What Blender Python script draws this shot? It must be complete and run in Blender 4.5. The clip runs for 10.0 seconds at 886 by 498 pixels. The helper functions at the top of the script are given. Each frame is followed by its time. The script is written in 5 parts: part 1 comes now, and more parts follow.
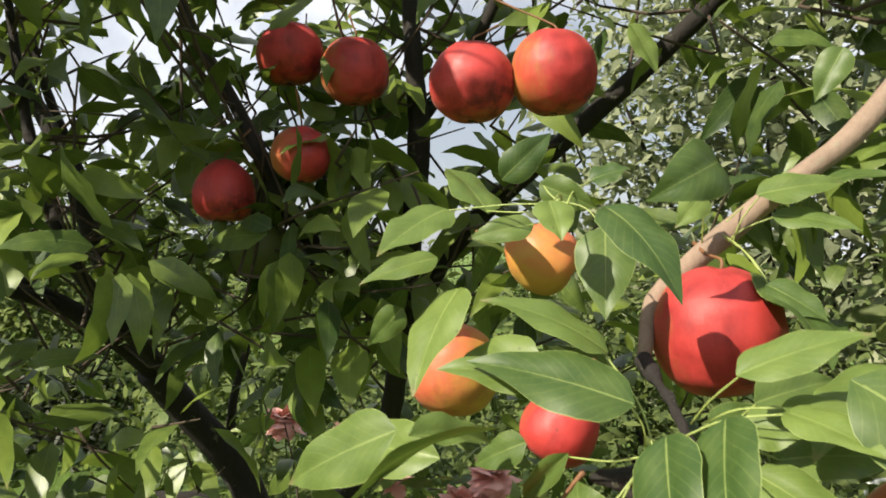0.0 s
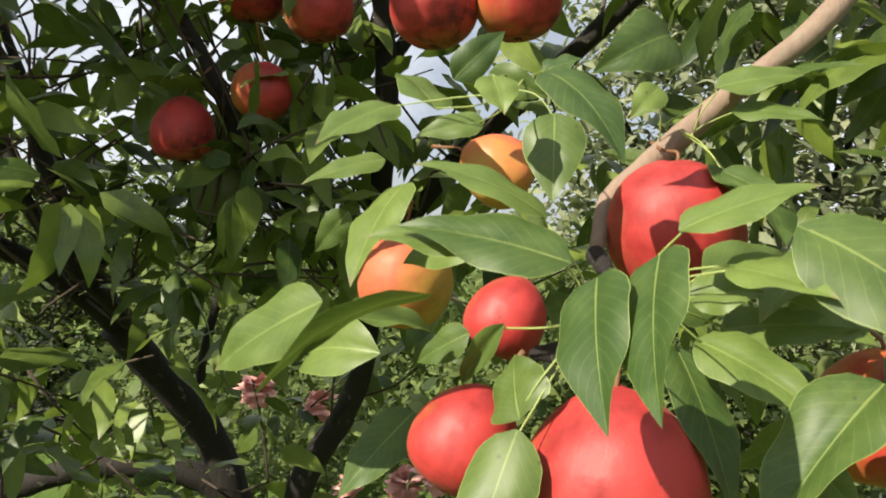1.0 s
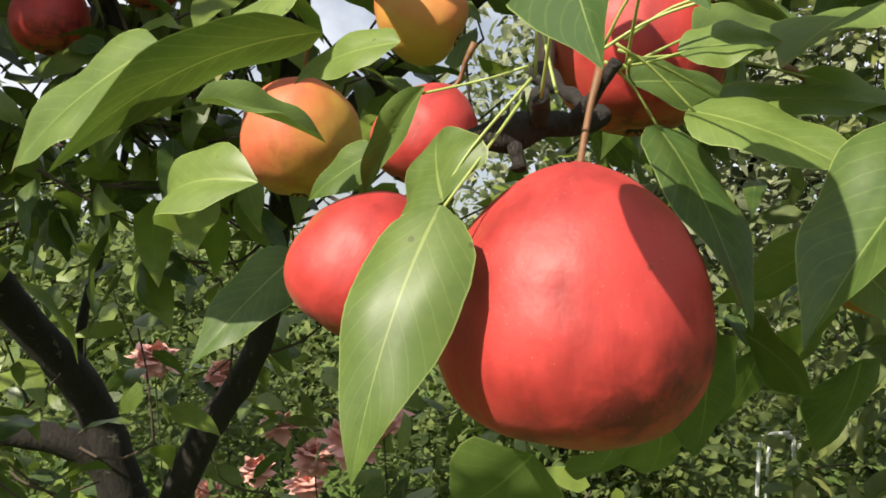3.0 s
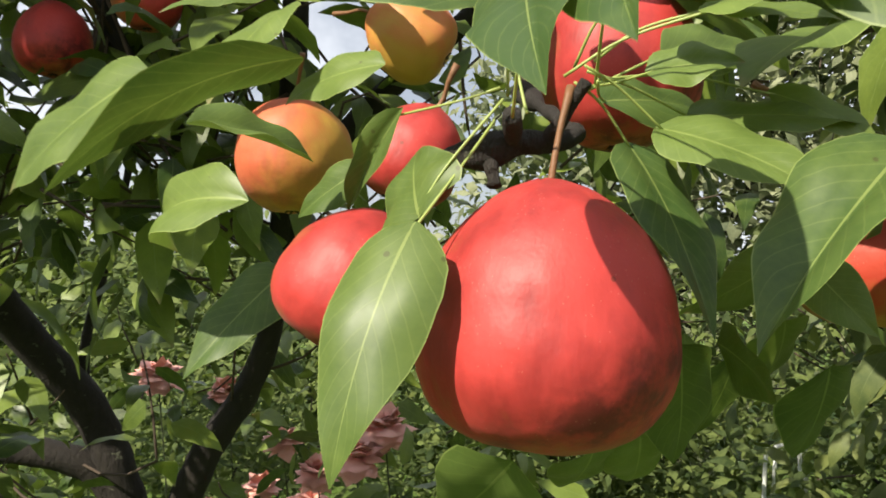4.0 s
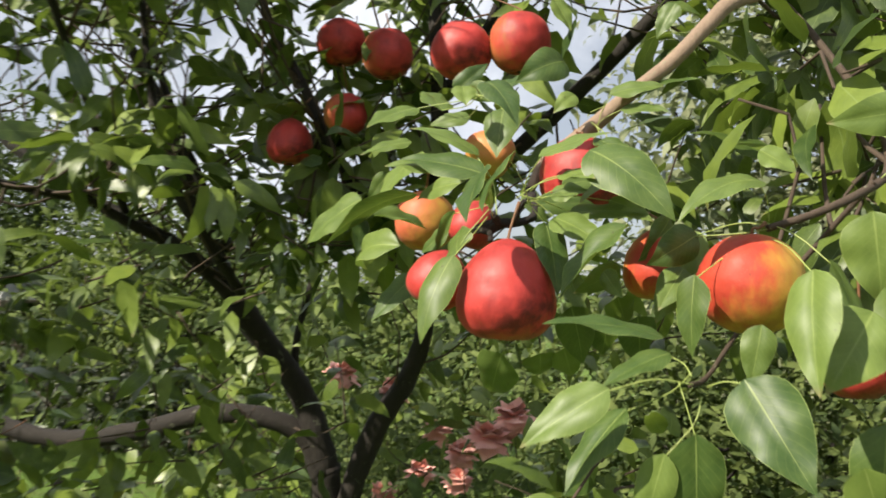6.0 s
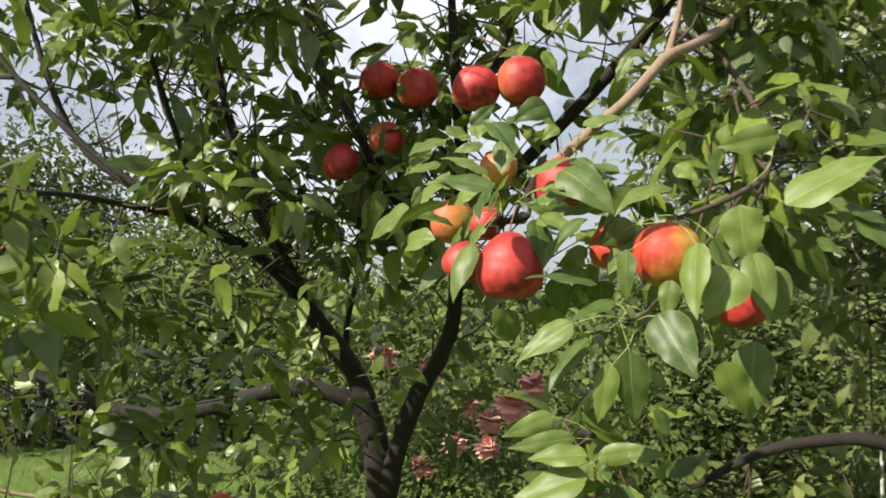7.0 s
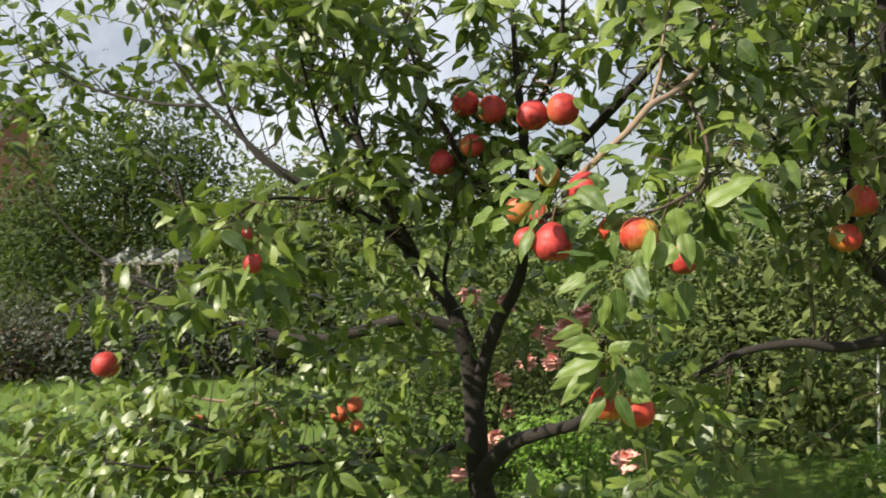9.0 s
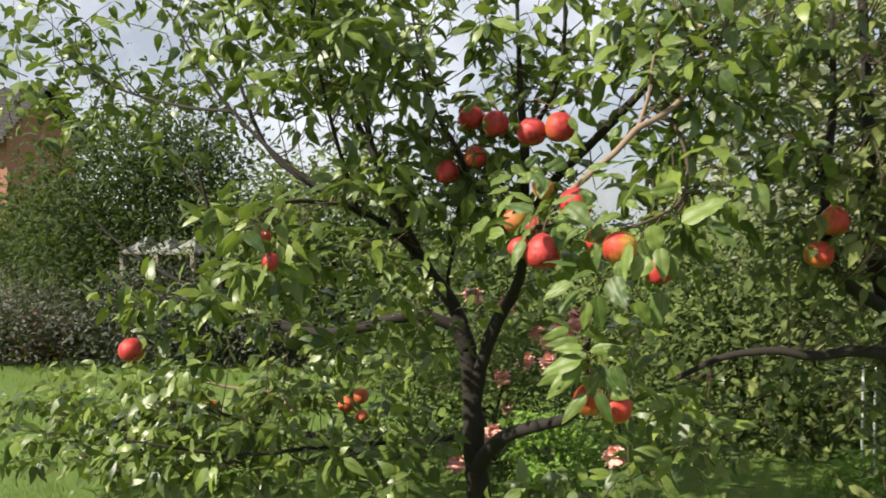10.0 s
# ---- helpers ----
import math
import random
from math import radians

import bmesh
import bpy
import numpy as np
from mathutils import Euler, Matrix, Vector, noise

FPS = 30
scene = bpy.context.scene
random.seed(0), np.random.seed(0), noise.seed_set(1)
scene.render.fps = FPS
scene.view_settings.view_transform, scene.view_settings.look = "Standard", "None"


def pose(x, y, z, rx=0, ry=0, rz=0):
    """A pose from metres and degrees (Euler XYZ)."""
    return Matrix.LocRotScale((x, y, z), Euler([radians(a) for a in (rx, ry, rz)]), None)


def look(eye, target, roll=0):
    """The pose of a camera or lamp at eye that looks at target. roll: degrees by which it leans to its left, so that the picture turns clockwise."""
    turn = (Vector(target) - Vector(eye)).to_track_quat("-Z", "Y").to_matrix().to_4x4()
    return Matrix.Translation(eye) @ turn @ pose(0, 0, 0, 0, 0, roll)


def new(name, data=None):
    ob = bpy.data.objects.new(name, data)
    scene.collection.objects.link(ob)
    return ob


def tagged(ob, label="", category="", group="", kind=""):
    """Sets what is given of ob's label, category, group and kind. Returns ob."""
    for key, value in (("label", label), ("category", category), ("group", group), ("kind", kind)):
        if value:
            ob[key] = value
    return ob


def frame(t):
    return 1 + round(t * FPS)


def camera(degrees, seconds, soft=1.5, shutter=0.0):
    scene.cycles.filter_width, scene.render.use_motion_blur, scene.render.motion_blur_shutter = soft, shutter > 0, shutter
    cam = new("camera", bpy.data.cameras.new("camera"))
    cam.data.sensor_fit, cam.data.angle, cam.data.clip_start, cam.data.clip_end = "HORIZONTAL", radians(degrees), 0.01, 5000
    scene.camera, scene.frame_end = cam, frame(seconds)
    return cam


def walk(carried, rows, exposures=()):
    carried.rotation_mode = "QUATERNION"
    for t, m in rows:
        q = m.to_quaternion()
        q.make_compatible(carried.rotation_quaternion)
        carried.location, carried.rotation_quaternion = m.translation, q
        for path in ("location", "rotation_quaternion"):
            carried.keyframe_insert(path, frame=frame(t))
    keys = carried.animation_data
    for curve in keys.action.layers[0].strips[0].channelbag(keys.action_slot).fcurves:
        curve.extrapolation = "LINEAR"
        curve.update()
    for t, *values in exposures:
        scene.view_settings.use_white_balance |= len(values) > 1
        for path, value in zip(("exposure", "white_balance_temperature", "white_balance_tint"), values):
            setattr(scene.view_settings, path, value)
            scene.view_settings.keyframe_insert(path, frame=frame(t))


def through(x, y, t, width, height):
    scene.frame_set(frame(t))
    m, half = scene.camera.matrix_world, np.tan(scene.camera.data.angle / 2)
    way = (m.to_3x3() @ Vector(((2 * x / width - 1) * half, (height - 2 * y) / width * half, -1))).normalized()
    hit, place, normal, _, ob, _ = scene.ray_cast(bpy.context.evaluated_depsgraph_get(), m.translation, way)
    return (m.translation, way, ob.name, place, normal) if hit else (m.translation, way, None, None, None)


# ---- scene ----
import itertools

cam = camera(59.7, 10.0, soft=1.75, shutter=0.4)
PATH = [
    (0, (0.081, 0.008, 1.545), (-0.085, 2.001, 1.548), 0.8),
    (0.5, (0.103, 0.013, 1.508), (-0.059, 2.006, 1.518), 0.8),
    (1, (0.114, 0.039, 1.469), (-0.023, 2.034, 1.452), 0.9),
    (1.5, (0.113, 0.071, 1.433), (0.048, 2.07, 1.416), 1.2),
    (2, (0.119, 0.119, 1.403), (0.124, 2.119, 1.373), 1.2),
    (2.5, (0.115, 0.16, 1.369), (0.171, 2.159, 1.337), 2.2),
    (2.7, (0.116, 0.169, 1.362), (0.178, 2.168, 1.336), 2.2),
    (3.8, (0.129, 0.167, 1.357), (0.196, 2.166, 1.387), 1.8),
    (4, (0.13, 0.156, 1.359), (0.181, 2.155, 1.389), 1.5),
    (4.5, (0.137, 0.106, 1.37), (0.12, 2.106, 1.413), 1.5),
    (5, (0.157, 0.006, 1.388), (0.065, 2.002, 1.48), 1.3),
    (5.5, (0.196, -0.133, 1.374), (-0.02, 1.852, 1.493), 1.8),
    (6, (0.265, -0.34, 1.339), (-0.111, 1.621, 1.44), 1.9),
    (6.2, (0.289, -0.414, 1.331), (-0.149, 1.536, 1.421), 2.1),
    (7.5, (0.415, -0.979, 1.297), (-0.013, 0.972, 1.404), -0.5),
    (8, (0.54, -1.276, 1.342), (0.088, 0.672, 1.399), 0.1),
    (8.5, (0.585, -1.445, 1.374), (0.058, 0.485, 1.364), -0.8),
    (9, (0.544, -1.613, 1.386), (-0.075, 0.288, 1.331), -1.8),
    (9.5, (0.555, -1.731, 1.41), (-0.106, 0.155, 1.324), -1.4),
    (10, (0.645, -1.803, 1.418), (-0.004, 0.087, 1.355), -0.1),
]
walk(cam, [(t, look(eye, target, roll)) for t, eye, target, roll in PATH])

# ---- light: afternoon sun behind the camera's left shoulder, bright hazy sky ----
SUN_FROM = Vector((-0.72, -0.70, 0.86)).normalized()
world = bpy.data.worlds.new("sky")
scene.world = world
world.use_nodes = True
wn = world.node_tree.nodes
sky = wn.new("ShaderNodeTexSky")
sky.sky_type, sky.sun_disc = "NISHITA", False
sky.sun_elevation = math.asin(SUN_FROM.z)
sky.sun_rotation = math.atan2(SUN_FROM.x, SUN_FROM.y)
sky.air_density, sky.dust_density, sky.ozone_density = 1.0, 1.5, 1.0
# thin bright clouds over the whole sky
wl = world.node_tree.links
where = wn.new("ShaderNodeTexCoord")
cloud = wn.new("ShaderNodeTexNoise")
cloud.inputs["Scale"].default_value, cloud.inputs["Detail"].default_value, cloud.inputs["Roughness"].default_value = 2.2, 6.0, 0.6
wl.new(where.outputs["Generated"], cloud.inputs["Vector"])
cover = wn.new("ShaderNodeValToRGB")
cover.color_ramp.elements[0].position, cover.color_ramp.elements[1].position = 0.43, 0.60
cover.color_ramp.elements[0].color = (0.38, 0.38, 0.38, 1)
wl.new(cloud.outputs["Fac"], cover.inputs["Fac"])
veil = wn.new("ShaderNodeMix")
veil.data_type = "RGBA"
veil.inputs[7].default_value = (13.8, 14.3, 15.4, 1)
wl.new(cover.outputs["Color"], veil.inputs[0])
wl.new(sky.outputs["Color"], veil.inputs[6])
wl.new(veil.outputs[2], wn["Background"].inputs["Color"])
wn["Background"].inputs["Strength"].default_value = 0.044
sun = new("sun", bpy.data.lights.new("sun", "SUN"))
sun.data.energy, sun.data.angle, sun.data.color = 5.0, radians(0.6), (1.0, 0.92, 0.76)
sun.matrix_world = look(SUN_FROM * 30, (0, 0, 0))
scene.view_settings.exposure = 0.81


# ---- materials ----
class Nodes:
    """A short way to write node trees."""

    def __init__(self, name):
        self.mat = bpy.data.materials.new(name)
        self.mat.use_nodes = True
        self.tree = self.mat.node_tree
        self.bsdf = self.tree.nodes["Principled BSDF"]
        self.out = self.tree.nodes["Material Output"]

    def node(self, kind, **inputs):
        n = self.tree.nodes.new("ShaderNode" + kind)
        for key, value in inputs.items():
            self.put(n, key.replace("_", " "), value)
        return n

    def put(self, n, key, value):
        slot = n.inputs[int(key[1:])] if key[0] == "i" and key[1:].isdigit() else n.inputs[key]
        if isinstance(value, bpy.types.NodeSocket):
            self.tree.links.new(value, slot)
        else:
            slot.default_value = value

    def ramp(self, fac, *stops):
        n = self.node("ValToRGB", Fac=fac)
        e = n.color_ramp.elements
        while len(e) < len(stops):
            e.new(0.5)
        for k, (p, c) in enumerate(stops):
            e[k].position, e[k].color = p, (*c, 1)
        return n.outputs["Color"]

    def mix(self, fac, a, b, blend="MIX"):
        n = self.tree.nodes.new("ShaderNodeMix")
        n.data_type, n.blend_type = "RGBA", blend
        for slot, value in ((n.inputs[0], fac), (n.inputs[6], a), (n.inputs[7], b)):
            if isinstance(value, bpy.types.NodeSocket):
                self.tree.links.new(value, slot)
            else:
                slot.default_value = (*value, 1) if isinstance(value, tuple) else value
        return n.outputs[2]

    def math(self, op, a, b=0.0, c=0.0):
        n = self.node("Math", i0=a, i1=b, i2=c)
        n.operation = op
        return n.outputs[0]

    def noise(self, scale, detail=3.0, rough=0.55, vector=None):
        n = self.node("TexNoise", Scale=scale, Detail=detail, Roughness=rough)
        if vector is not None:
            self.put(n, "Vector", vector)
        return n.outputs["Fac"]

    def coords(self, which="Object"):
        return self.node("TexCoord").outputs[which]

    def bump(self, height, strength=0.3, distance=0.01):
        n = self.node("Bump", Height=height, Strength=strength, Distance=distance)
        self.put(self.bsdf, "Normal", n.outputs["Normal"])
        return n.outputs["Normal"]


def leaf_material(name, dark, light, vein, spread=1.0, through=0.32, rough=0.38, sheen=0.5):
    """A leaf: u runs across the blade and v along it; the midrib is pale and the side veins faint."""
    m = Nodes(name)
    uv = m.coords("UV")
    sep = m.node("SeparateXYZ", Vector=uv)
    u, v = sep.outputs["X"], sep.outputs["Y"]
    side = m.math("ABSOLUTE", m.math("SUBTRACT", u, 0.5))
    rnd = m.node("NewGeometry").outputs["Random Per Island"]
    obj = m.node("ObjectInfo").outputs["Random"]
    tone = m.math("FRACT", m.math("ADD", rnd, obj))
    patch = m.noise(55.0, 2.0, vector=m.coords("Object"))
    fac = m.math("ADD", m.math("MULTIPLY", tone, 0.75 * spread), m.math("MULTIPLY", m.math("SUBTRACT", patch, 0.5), 0.55))
    fine = m.noise(420.0, 2.0, 0.6, m.coords("Object"))
    fac = m.math("ADD", fac, m.math("MULTIPLY", m.math("SUBTRACT", fine, 0.5), 0.22))
    col = m.ramp(fac, (0.0, dark), (0.75, light), (1.0, tuple(a * b for a, b in zip(light, (1.25, 1.06, 0.95)))))
    ribs = m.math("SINE", m.math("MULTIPLY", m.math("SUBTRACT", v, m.math("ADD", m.math("MULTIPLY", side, 0.55), m.math("MULTIPLY", patch, 0.035))), 66.0))
    ribs = m.math("MULTIPLY", m.math("GREATER_THAN", ribs, 0.95), 0.10)
    rest = m.math("POWER", m.math("SUBTRACT", 1.0, v), 5.0)
    rib = m.math("LESS_THAN", side, m.math("ADD", 0.0085, m.math("MULTIPLY", rest, 0.022)))
    rim = m.math("MULTIPLY", m.math("GREATER_THAN", side, 0.487), 0.45)
    col = m.mix(m.math("MAXIMUM", m.math("MAXIMUM", ribs, rim), m.math("MULTIPLY", rib, 0.42)), col, vein)
    tips = m.math("MULTIPLY", m.ramp(v, (0.90, (0, 0, 0)), (0.97, (1, 1, 1))), m.math("GREATER_THAN", tone, 0.6))
    col = m.mix(m.math("MULTIPLY", tips, 0.55), col, (0.26, 0.19, 0.10))
    spots = m.node("TexVoronoi", Scale=90.0, Vector=m.coords("Object")).outputs["Distance"]
    blemish = m.math("MULTIPLY", m.math("LESS_THAN", spots, 0.11), m.math("GREATER_THAN", patch, 0.6))
    col = m.mix(m.math("MULTIPLY", blemish, 0.55), col, (0.05, 0.035, 0.015))
    m.put(m.bsdf, "Base Color", col)
    m.put(m.bsdf, "Roughness", m.math("ADD", rough, m.math("MULTIPLY", patch, 0.18)))
    m.put(m.bsdf, "Specular IOR Level", sheen)
    normal = m.bump(m.math("ADD", ribs, m.math("MULTIPLY", patch, 0.5)), 0.25, 0.002)
    glow = m.node("BsdfTranslucent", Color=m.mix(0.3, col, (0.26, 0.38, 0.03)), Normal=normal)
    both = m.node("MixShader", Fac=through)
    m.tree.links.new(m.bsdf.outputs[0], both.inputs[1])
    m.tree.links.new(glow.outputs[0], both.inputs[2])
    m.tree.links.new(both.outputs[0], m.out.inputs["Surface"])
    return m.mat


def bark_material(name, dark, light, scale=60.0, relief=0.6):
    m = Nodes(name)
    c = m.coords("Object")
    stretch = m.node("Mapping", Vector=c)
    stretch.inputs["Scale"].default_value = (1.0, 1.0, 0.45)
    fine = m.noise(scale * 2.2, 5.0, 0.65, stretch.outputs[0])
    broad = m.noise(scale * 0.25, 3.0, 0.6, c)
    lichen = m.math("MULTIPLY", m.math("GREATER_THAN", m.noise(scale * 0.6, 4.0, 0.7, c), 0.66), 0.35)
    col = m.mix(fine, dark, light)
    col = m.mix(m.math("MULTIPLY", broad, 0.6), col, tuple(x * 0.45 for x in dark))
    col = m.mix(lichen, col, (0.20, 0.21, 0.14))
    m.put(m.bsdf, "Base Color", col)
    m.put(m.bsdf, "Roughness", 0.85)
    m.bump(m.math("ADD", fine, m.math("MULTIPLY", broad, 1.5)), relief, 0.006)
    return m.mat


def pear_material(name, blush, deep, ground, cover, side_shade=0.3):
    """Red blush over a yellow-green ground colour; cover says how much of the skin is red."""
    m = Nodes(name)
    c = m.coords("Object")
    sep = m.node("SeparateXYZ", Vector=c)
    streaks = m.node("Mapping", Vector=c)
    streaks.inputs["Scale"].default_value = (1.0, 1.0, 0.25)
    st = m.noise(90.0, 4.0, 0.6, streaks.outputs[0])
    big = m.noise(14.0, 3.0, 0.5, c)
    shift = m.math("MULTIPLY", m.node("ObjectInfo").outputs["Random"], 0.25)
    away = m.math("MULTIPLY", sep.outputs["Y"], -9.0)
    low = m.math("MULTIPLY", sep.outputs["Z"], 5.0)
    f = m.math("ADD", m.math("ADD", away, low), m.math("ADD", m.math("MULTIPLY", m.math("SUBTRACT", big, 0.5), 1.1), cover))
    f = m.math("ADD", f, m.math("MULTIPLY", m.math("SUBTRACT", st, 0.5), 0.7))
    blotch = m.noise(38.0, 4.0, 0.65, c)
    red = m.mix(m.ramp(m.math("ADD", m.math("MULTIPLY", big, 0.6), m.math("ADD", m.math("MULTIPLY", st, 0.32), m.math("MULTIPLY", blotch, 0.38))), (0.46, (0, 0, 0)), (0.72, (1, 1, 1))), deep, blush)
    bloom = m.math("MULTIPLY", m.noise(160.0, 3.0, 0.7, c), 0.05)
    red = m.mix(bloom, red, (0.55, 0.20, 0.17))
    col = m.mix(m.ramp(f, (0.15, (0, 0, 0)), (0.75, (1, 1, 1))), ground, red)
    # bruise blotches, gathered low on the right to paint in the pear's shaded side
    bruise_shade = m.math("MULTIPLY", m.ramp(m.noise(48.0, 5.0, 0.65, c), (0.43, (0, 0, 0)), (0.60, (1, 1, 1))), m.ramp(m.math("ADD", m.math("MULTIPLY", sep.outputs["Z"], -14.0), m.math("MULTIPLY", sep.outputs["X"], 10.0)), (0.15, (0, 0, 0)), (0.55, (1, 1, 1))))
    col = m.mix(m.math("MULTIPLY", bruise_shade, side_shade), col, (0.060, 0.008, 0.009))
    dots = m.node("TexVoronoi", Scale=420.0, Vector=c)
    dot = m.math("MULTIPLY", m.math("LESS_THAN", dots.outputs["Distance"], 0.14), m.math("GREATER_THAN", m.noise(40.0, 1.0, 0.5, c), 0.5))
    col = m.mix(m.math("MULTIPLY", dot, 0.14), col, (0.70, 0.36, 0.25))
    spots = m.node("TexVoronoi", Scale=75.0, Vector=c)
    spot = m.math("MULTIPLY", m.math("LESS_THAN", spots.outputs["Distance"], 0.08), m.math("GREATER_THAN", big, 0.58))
    col = m.mix(m.math("MULTIPLY", spot, 0.5), col, (0.08, 0.03, 0.015))
    m.put(m.bsdf, "Base Color", col)
    m.put(m.bsdf, "Roughness", m.math("ADD", 0.40, m.math("MULTIPLY", blotch, 0.26)))
    m.put(m.bsdf, "Specular IOR Level", 0.38)
    m.put(m.bsdf, "Sheen Weight", 0.05)
    m.put(m.bsdf, "Sheen Roughness", 0.4)
    m.put(m.bsdf, "Sheen Tint", (1.0, 0.72, 0.66, 1.0))
    m.put(m.bsdf, "Subsurface Weight", 0.06)
    m.put(m.bsdf, "Subsurface Radius", (0.012, 0.004, 0.002))
    m.bump(m.math("ADD", m.math("ADD", m.math("MULTIPLY", big, 2.0), m.math("MULTIPLY", st, 0.30)), m.math("ADD", m.math("MULTIPLY", blotch, 0.45), m.math("MULTIPLY", dot, 0.1))), 0.34, 0.004)
    return m.mat


def plain_material(name, a, b, scale=20.0, rough=0.8, relief=0.2, metal=0.0):
    m = Nodes(name)
    c = m.coords("Object")
    n1, n2 = m.noise(scale, 5.0, 0.6, c), m.noise(scale * 0.12, 3.0, 0.5, c)
    m.put(m.bsdf, "Base Color", m.mix(m.math("MULTIPLY", m.math("ADD", n1, n2), 0.5), a, b))
    m.put(m.bsdf, "Roughness", rough)
    m.put(m.bsdf, "Metallic", metal)
    m.bump(n1, relief, 0.5 / scale)
    return m.mat


LEAF = leaf_material("pear_leaf", (0.044, 0.084, 0.020), (0.165, 0.228, 0.050), (0.36, 0.43, 0.13), 0.9, 0.26, 0.38, 0.42)
LEAF_CROWN = leaf_material("pear_leaf_crown", (0.032, 0.062, 0.014), (0.185, 0.245, 0.040), (0.25, 0.33, 0.12), 1.0, 0.27, 0.32, 0.52)
LEAF_SECOND = leaf_material("second_tree_leaf", (0.046, 0.076, 0.026), (0.215, 0.240, 0.074), (0.20, 0.25, 0.10), 1.0, 0.3, 0.50, 0.3)
LEAF_FAR = leaf_material("far_leaf", (0.026, 0.045, 0.016), (0.150, 0.190, 0.056), (0.16, 0.20, 0.07), 1.0, 0.3, 0.60, 0.2)
LEAF_SILVER = leaf_material("silver_leaf", (0.070, 0.090, 0.045), (0.300, 0.320, 0.190), (0.30, 0.33, 0.20), 1.0, 0.3, 0.55, 0.25)
LEAF_BRIGHT = leaf_material("bright_herb_leaf", (0.085, 0.18, 0.022), (0.20, 0.34, 0.045), (0.24, 0.36, 0.09), 1.0, 0.38, 0.45)
GRASS = leaf_material("grass_blade", (0.080, 0.160, 0.018), (0.190, 0.310, 0.040), (0.19, 0.31, 0.04), 1.0, 0.3, 0.5)
LEAF_RUST = leaf_material("rust_leaf", (0.05, 0.035, 0.02), (0.16, 0.07, 0.04), (0.16, 0.09, 0.05), 1.0, 0.2, 0.5)
# near-black leaves: the shade over the garden bed is put into this colour
LEAF_BED_SHADED = leaf_material("bed_leaf_shaded", (0.008, 0.014, 0.006), (0.034, 0.042, 0.018), (0.05, 0.06, 0.03), 1.0, 0.2, 0.5)
LEAF_DARK = leaf_material("dark_leaf", (0.016, 0.030, 0.010), (0.062, 0.088, 0.024), (0.09, 0.12, 0.04), 1.0, 0.25, 0.62, 0.18)
STALK = plain_material("green_stalk", (0.22, 0.30, 0.07), (0.36, 0.40, 0.12), 150.0, 0.45, 0.1)
PEAR_STEM = plain_material("pear_stem", (0.10, 0.045, 0.020), (0.26, 0.12, 0.05), 160.0, 0.6, 0.4)
BARK = bark_material("bark", (0.007, 0.005, 0.004), (0.034, 0.025, 0.018))
BARK_SPUR = bark_material("spur_bark", (0.010, 0.008, 0.007), (0.055, 0.044, 0.036), 160.0, 1.0)
BARK_YOUNG = bark_material("young_bark", (0.20, 0.13, 0.090), (0.42, 0.31, 0.23), 90.0, 0.3)
TWIG = bark_material("twig_bark", (0.040, 0.027, 0.019), (0.12, 0.080, 0.052), 120.0, 0.3)
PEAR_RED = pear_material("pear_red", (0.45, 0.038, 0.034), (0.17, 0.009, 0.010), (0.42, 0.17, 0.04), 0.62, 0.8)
PEAR_MIXED = pear_material("pear_mixed", (0.44, 0.045, 0.022), (0.26, 0.016, 0.011), (0.50, 0.30, 0.045), 0.40)
PEAR_GOLD = pear_material("pear_gold", (0.54, 0.13, 0.055), (0.40, 0.065, 0.03), (0.48, 0.28, 0.050), 0.46)
# green skin darkened, with the leaf shade put into its colour
PEAR_GREEN_SHADED = pear_material("pear_green_shaded", (0.16, 0.12, 0.03), (0.12, 0.10, 0.025), (0.08, 0.10, 0.022), -0.8)
CALYX = plain_material("dry_calyx", (0.02, 0.014, 0.01), (0.07, 0.05, 0.03), 200.0, 0.9, 0.5)


# ---- mesh helpers ----
def part(name, bm, material, parent=None, label="", smooth=True):
    """Links a bmesh as one mesh object under a thing or a part."""
    me = bpy.data.meshes.new(name)
    bm.to_mesh(me)
    bm.free()
    return link(name, me, material, parent, label, smooth)


def link(name, me, material, parent=None, label="", smooth=True):
    for mt in material if isinstance(material, (list, tuple)) else (material,):
        me.materials.append(mt)
    if smooth:
        me.shade_smooth()
    ob = new(name, me)
    ob.parent = parent
    if label:
        ob["label"] = label
    return ob


def empty(name, at=(0, 0, 0), **tags):
    ob = new(name)
    ob.location = at
    ob.empty_display_size = 0.1
    return tagged(ob, **tags)


def curve_points(points, step):
    """A smooth line through the points (Catmull-Rom), at about that step; carries any number of columns."""
    p = np.array(points, float)
    p = np.vstack([2 * p[0] - p[1], p, 2 * p[-1] - p[-2]])
    rows = []
    for i in range(1, len(p) - 2):
        n = max(1, int(np.ceil(np.linalg.norm(p[i + 1, :3] - p[i, :3]) / step)))
        for t in np.arange(n) / n:
            a, b, c, d = p[i - 1 : i + 3]
            rows.append(0.5 * (2 * b + (c - a) * t + (2 * a - 5 * b + 4 * c - d) * t**2 + (3 * b - a - 3 * c + d) * t**3))
    rows.append(p[-2])
    return np.array(rows)


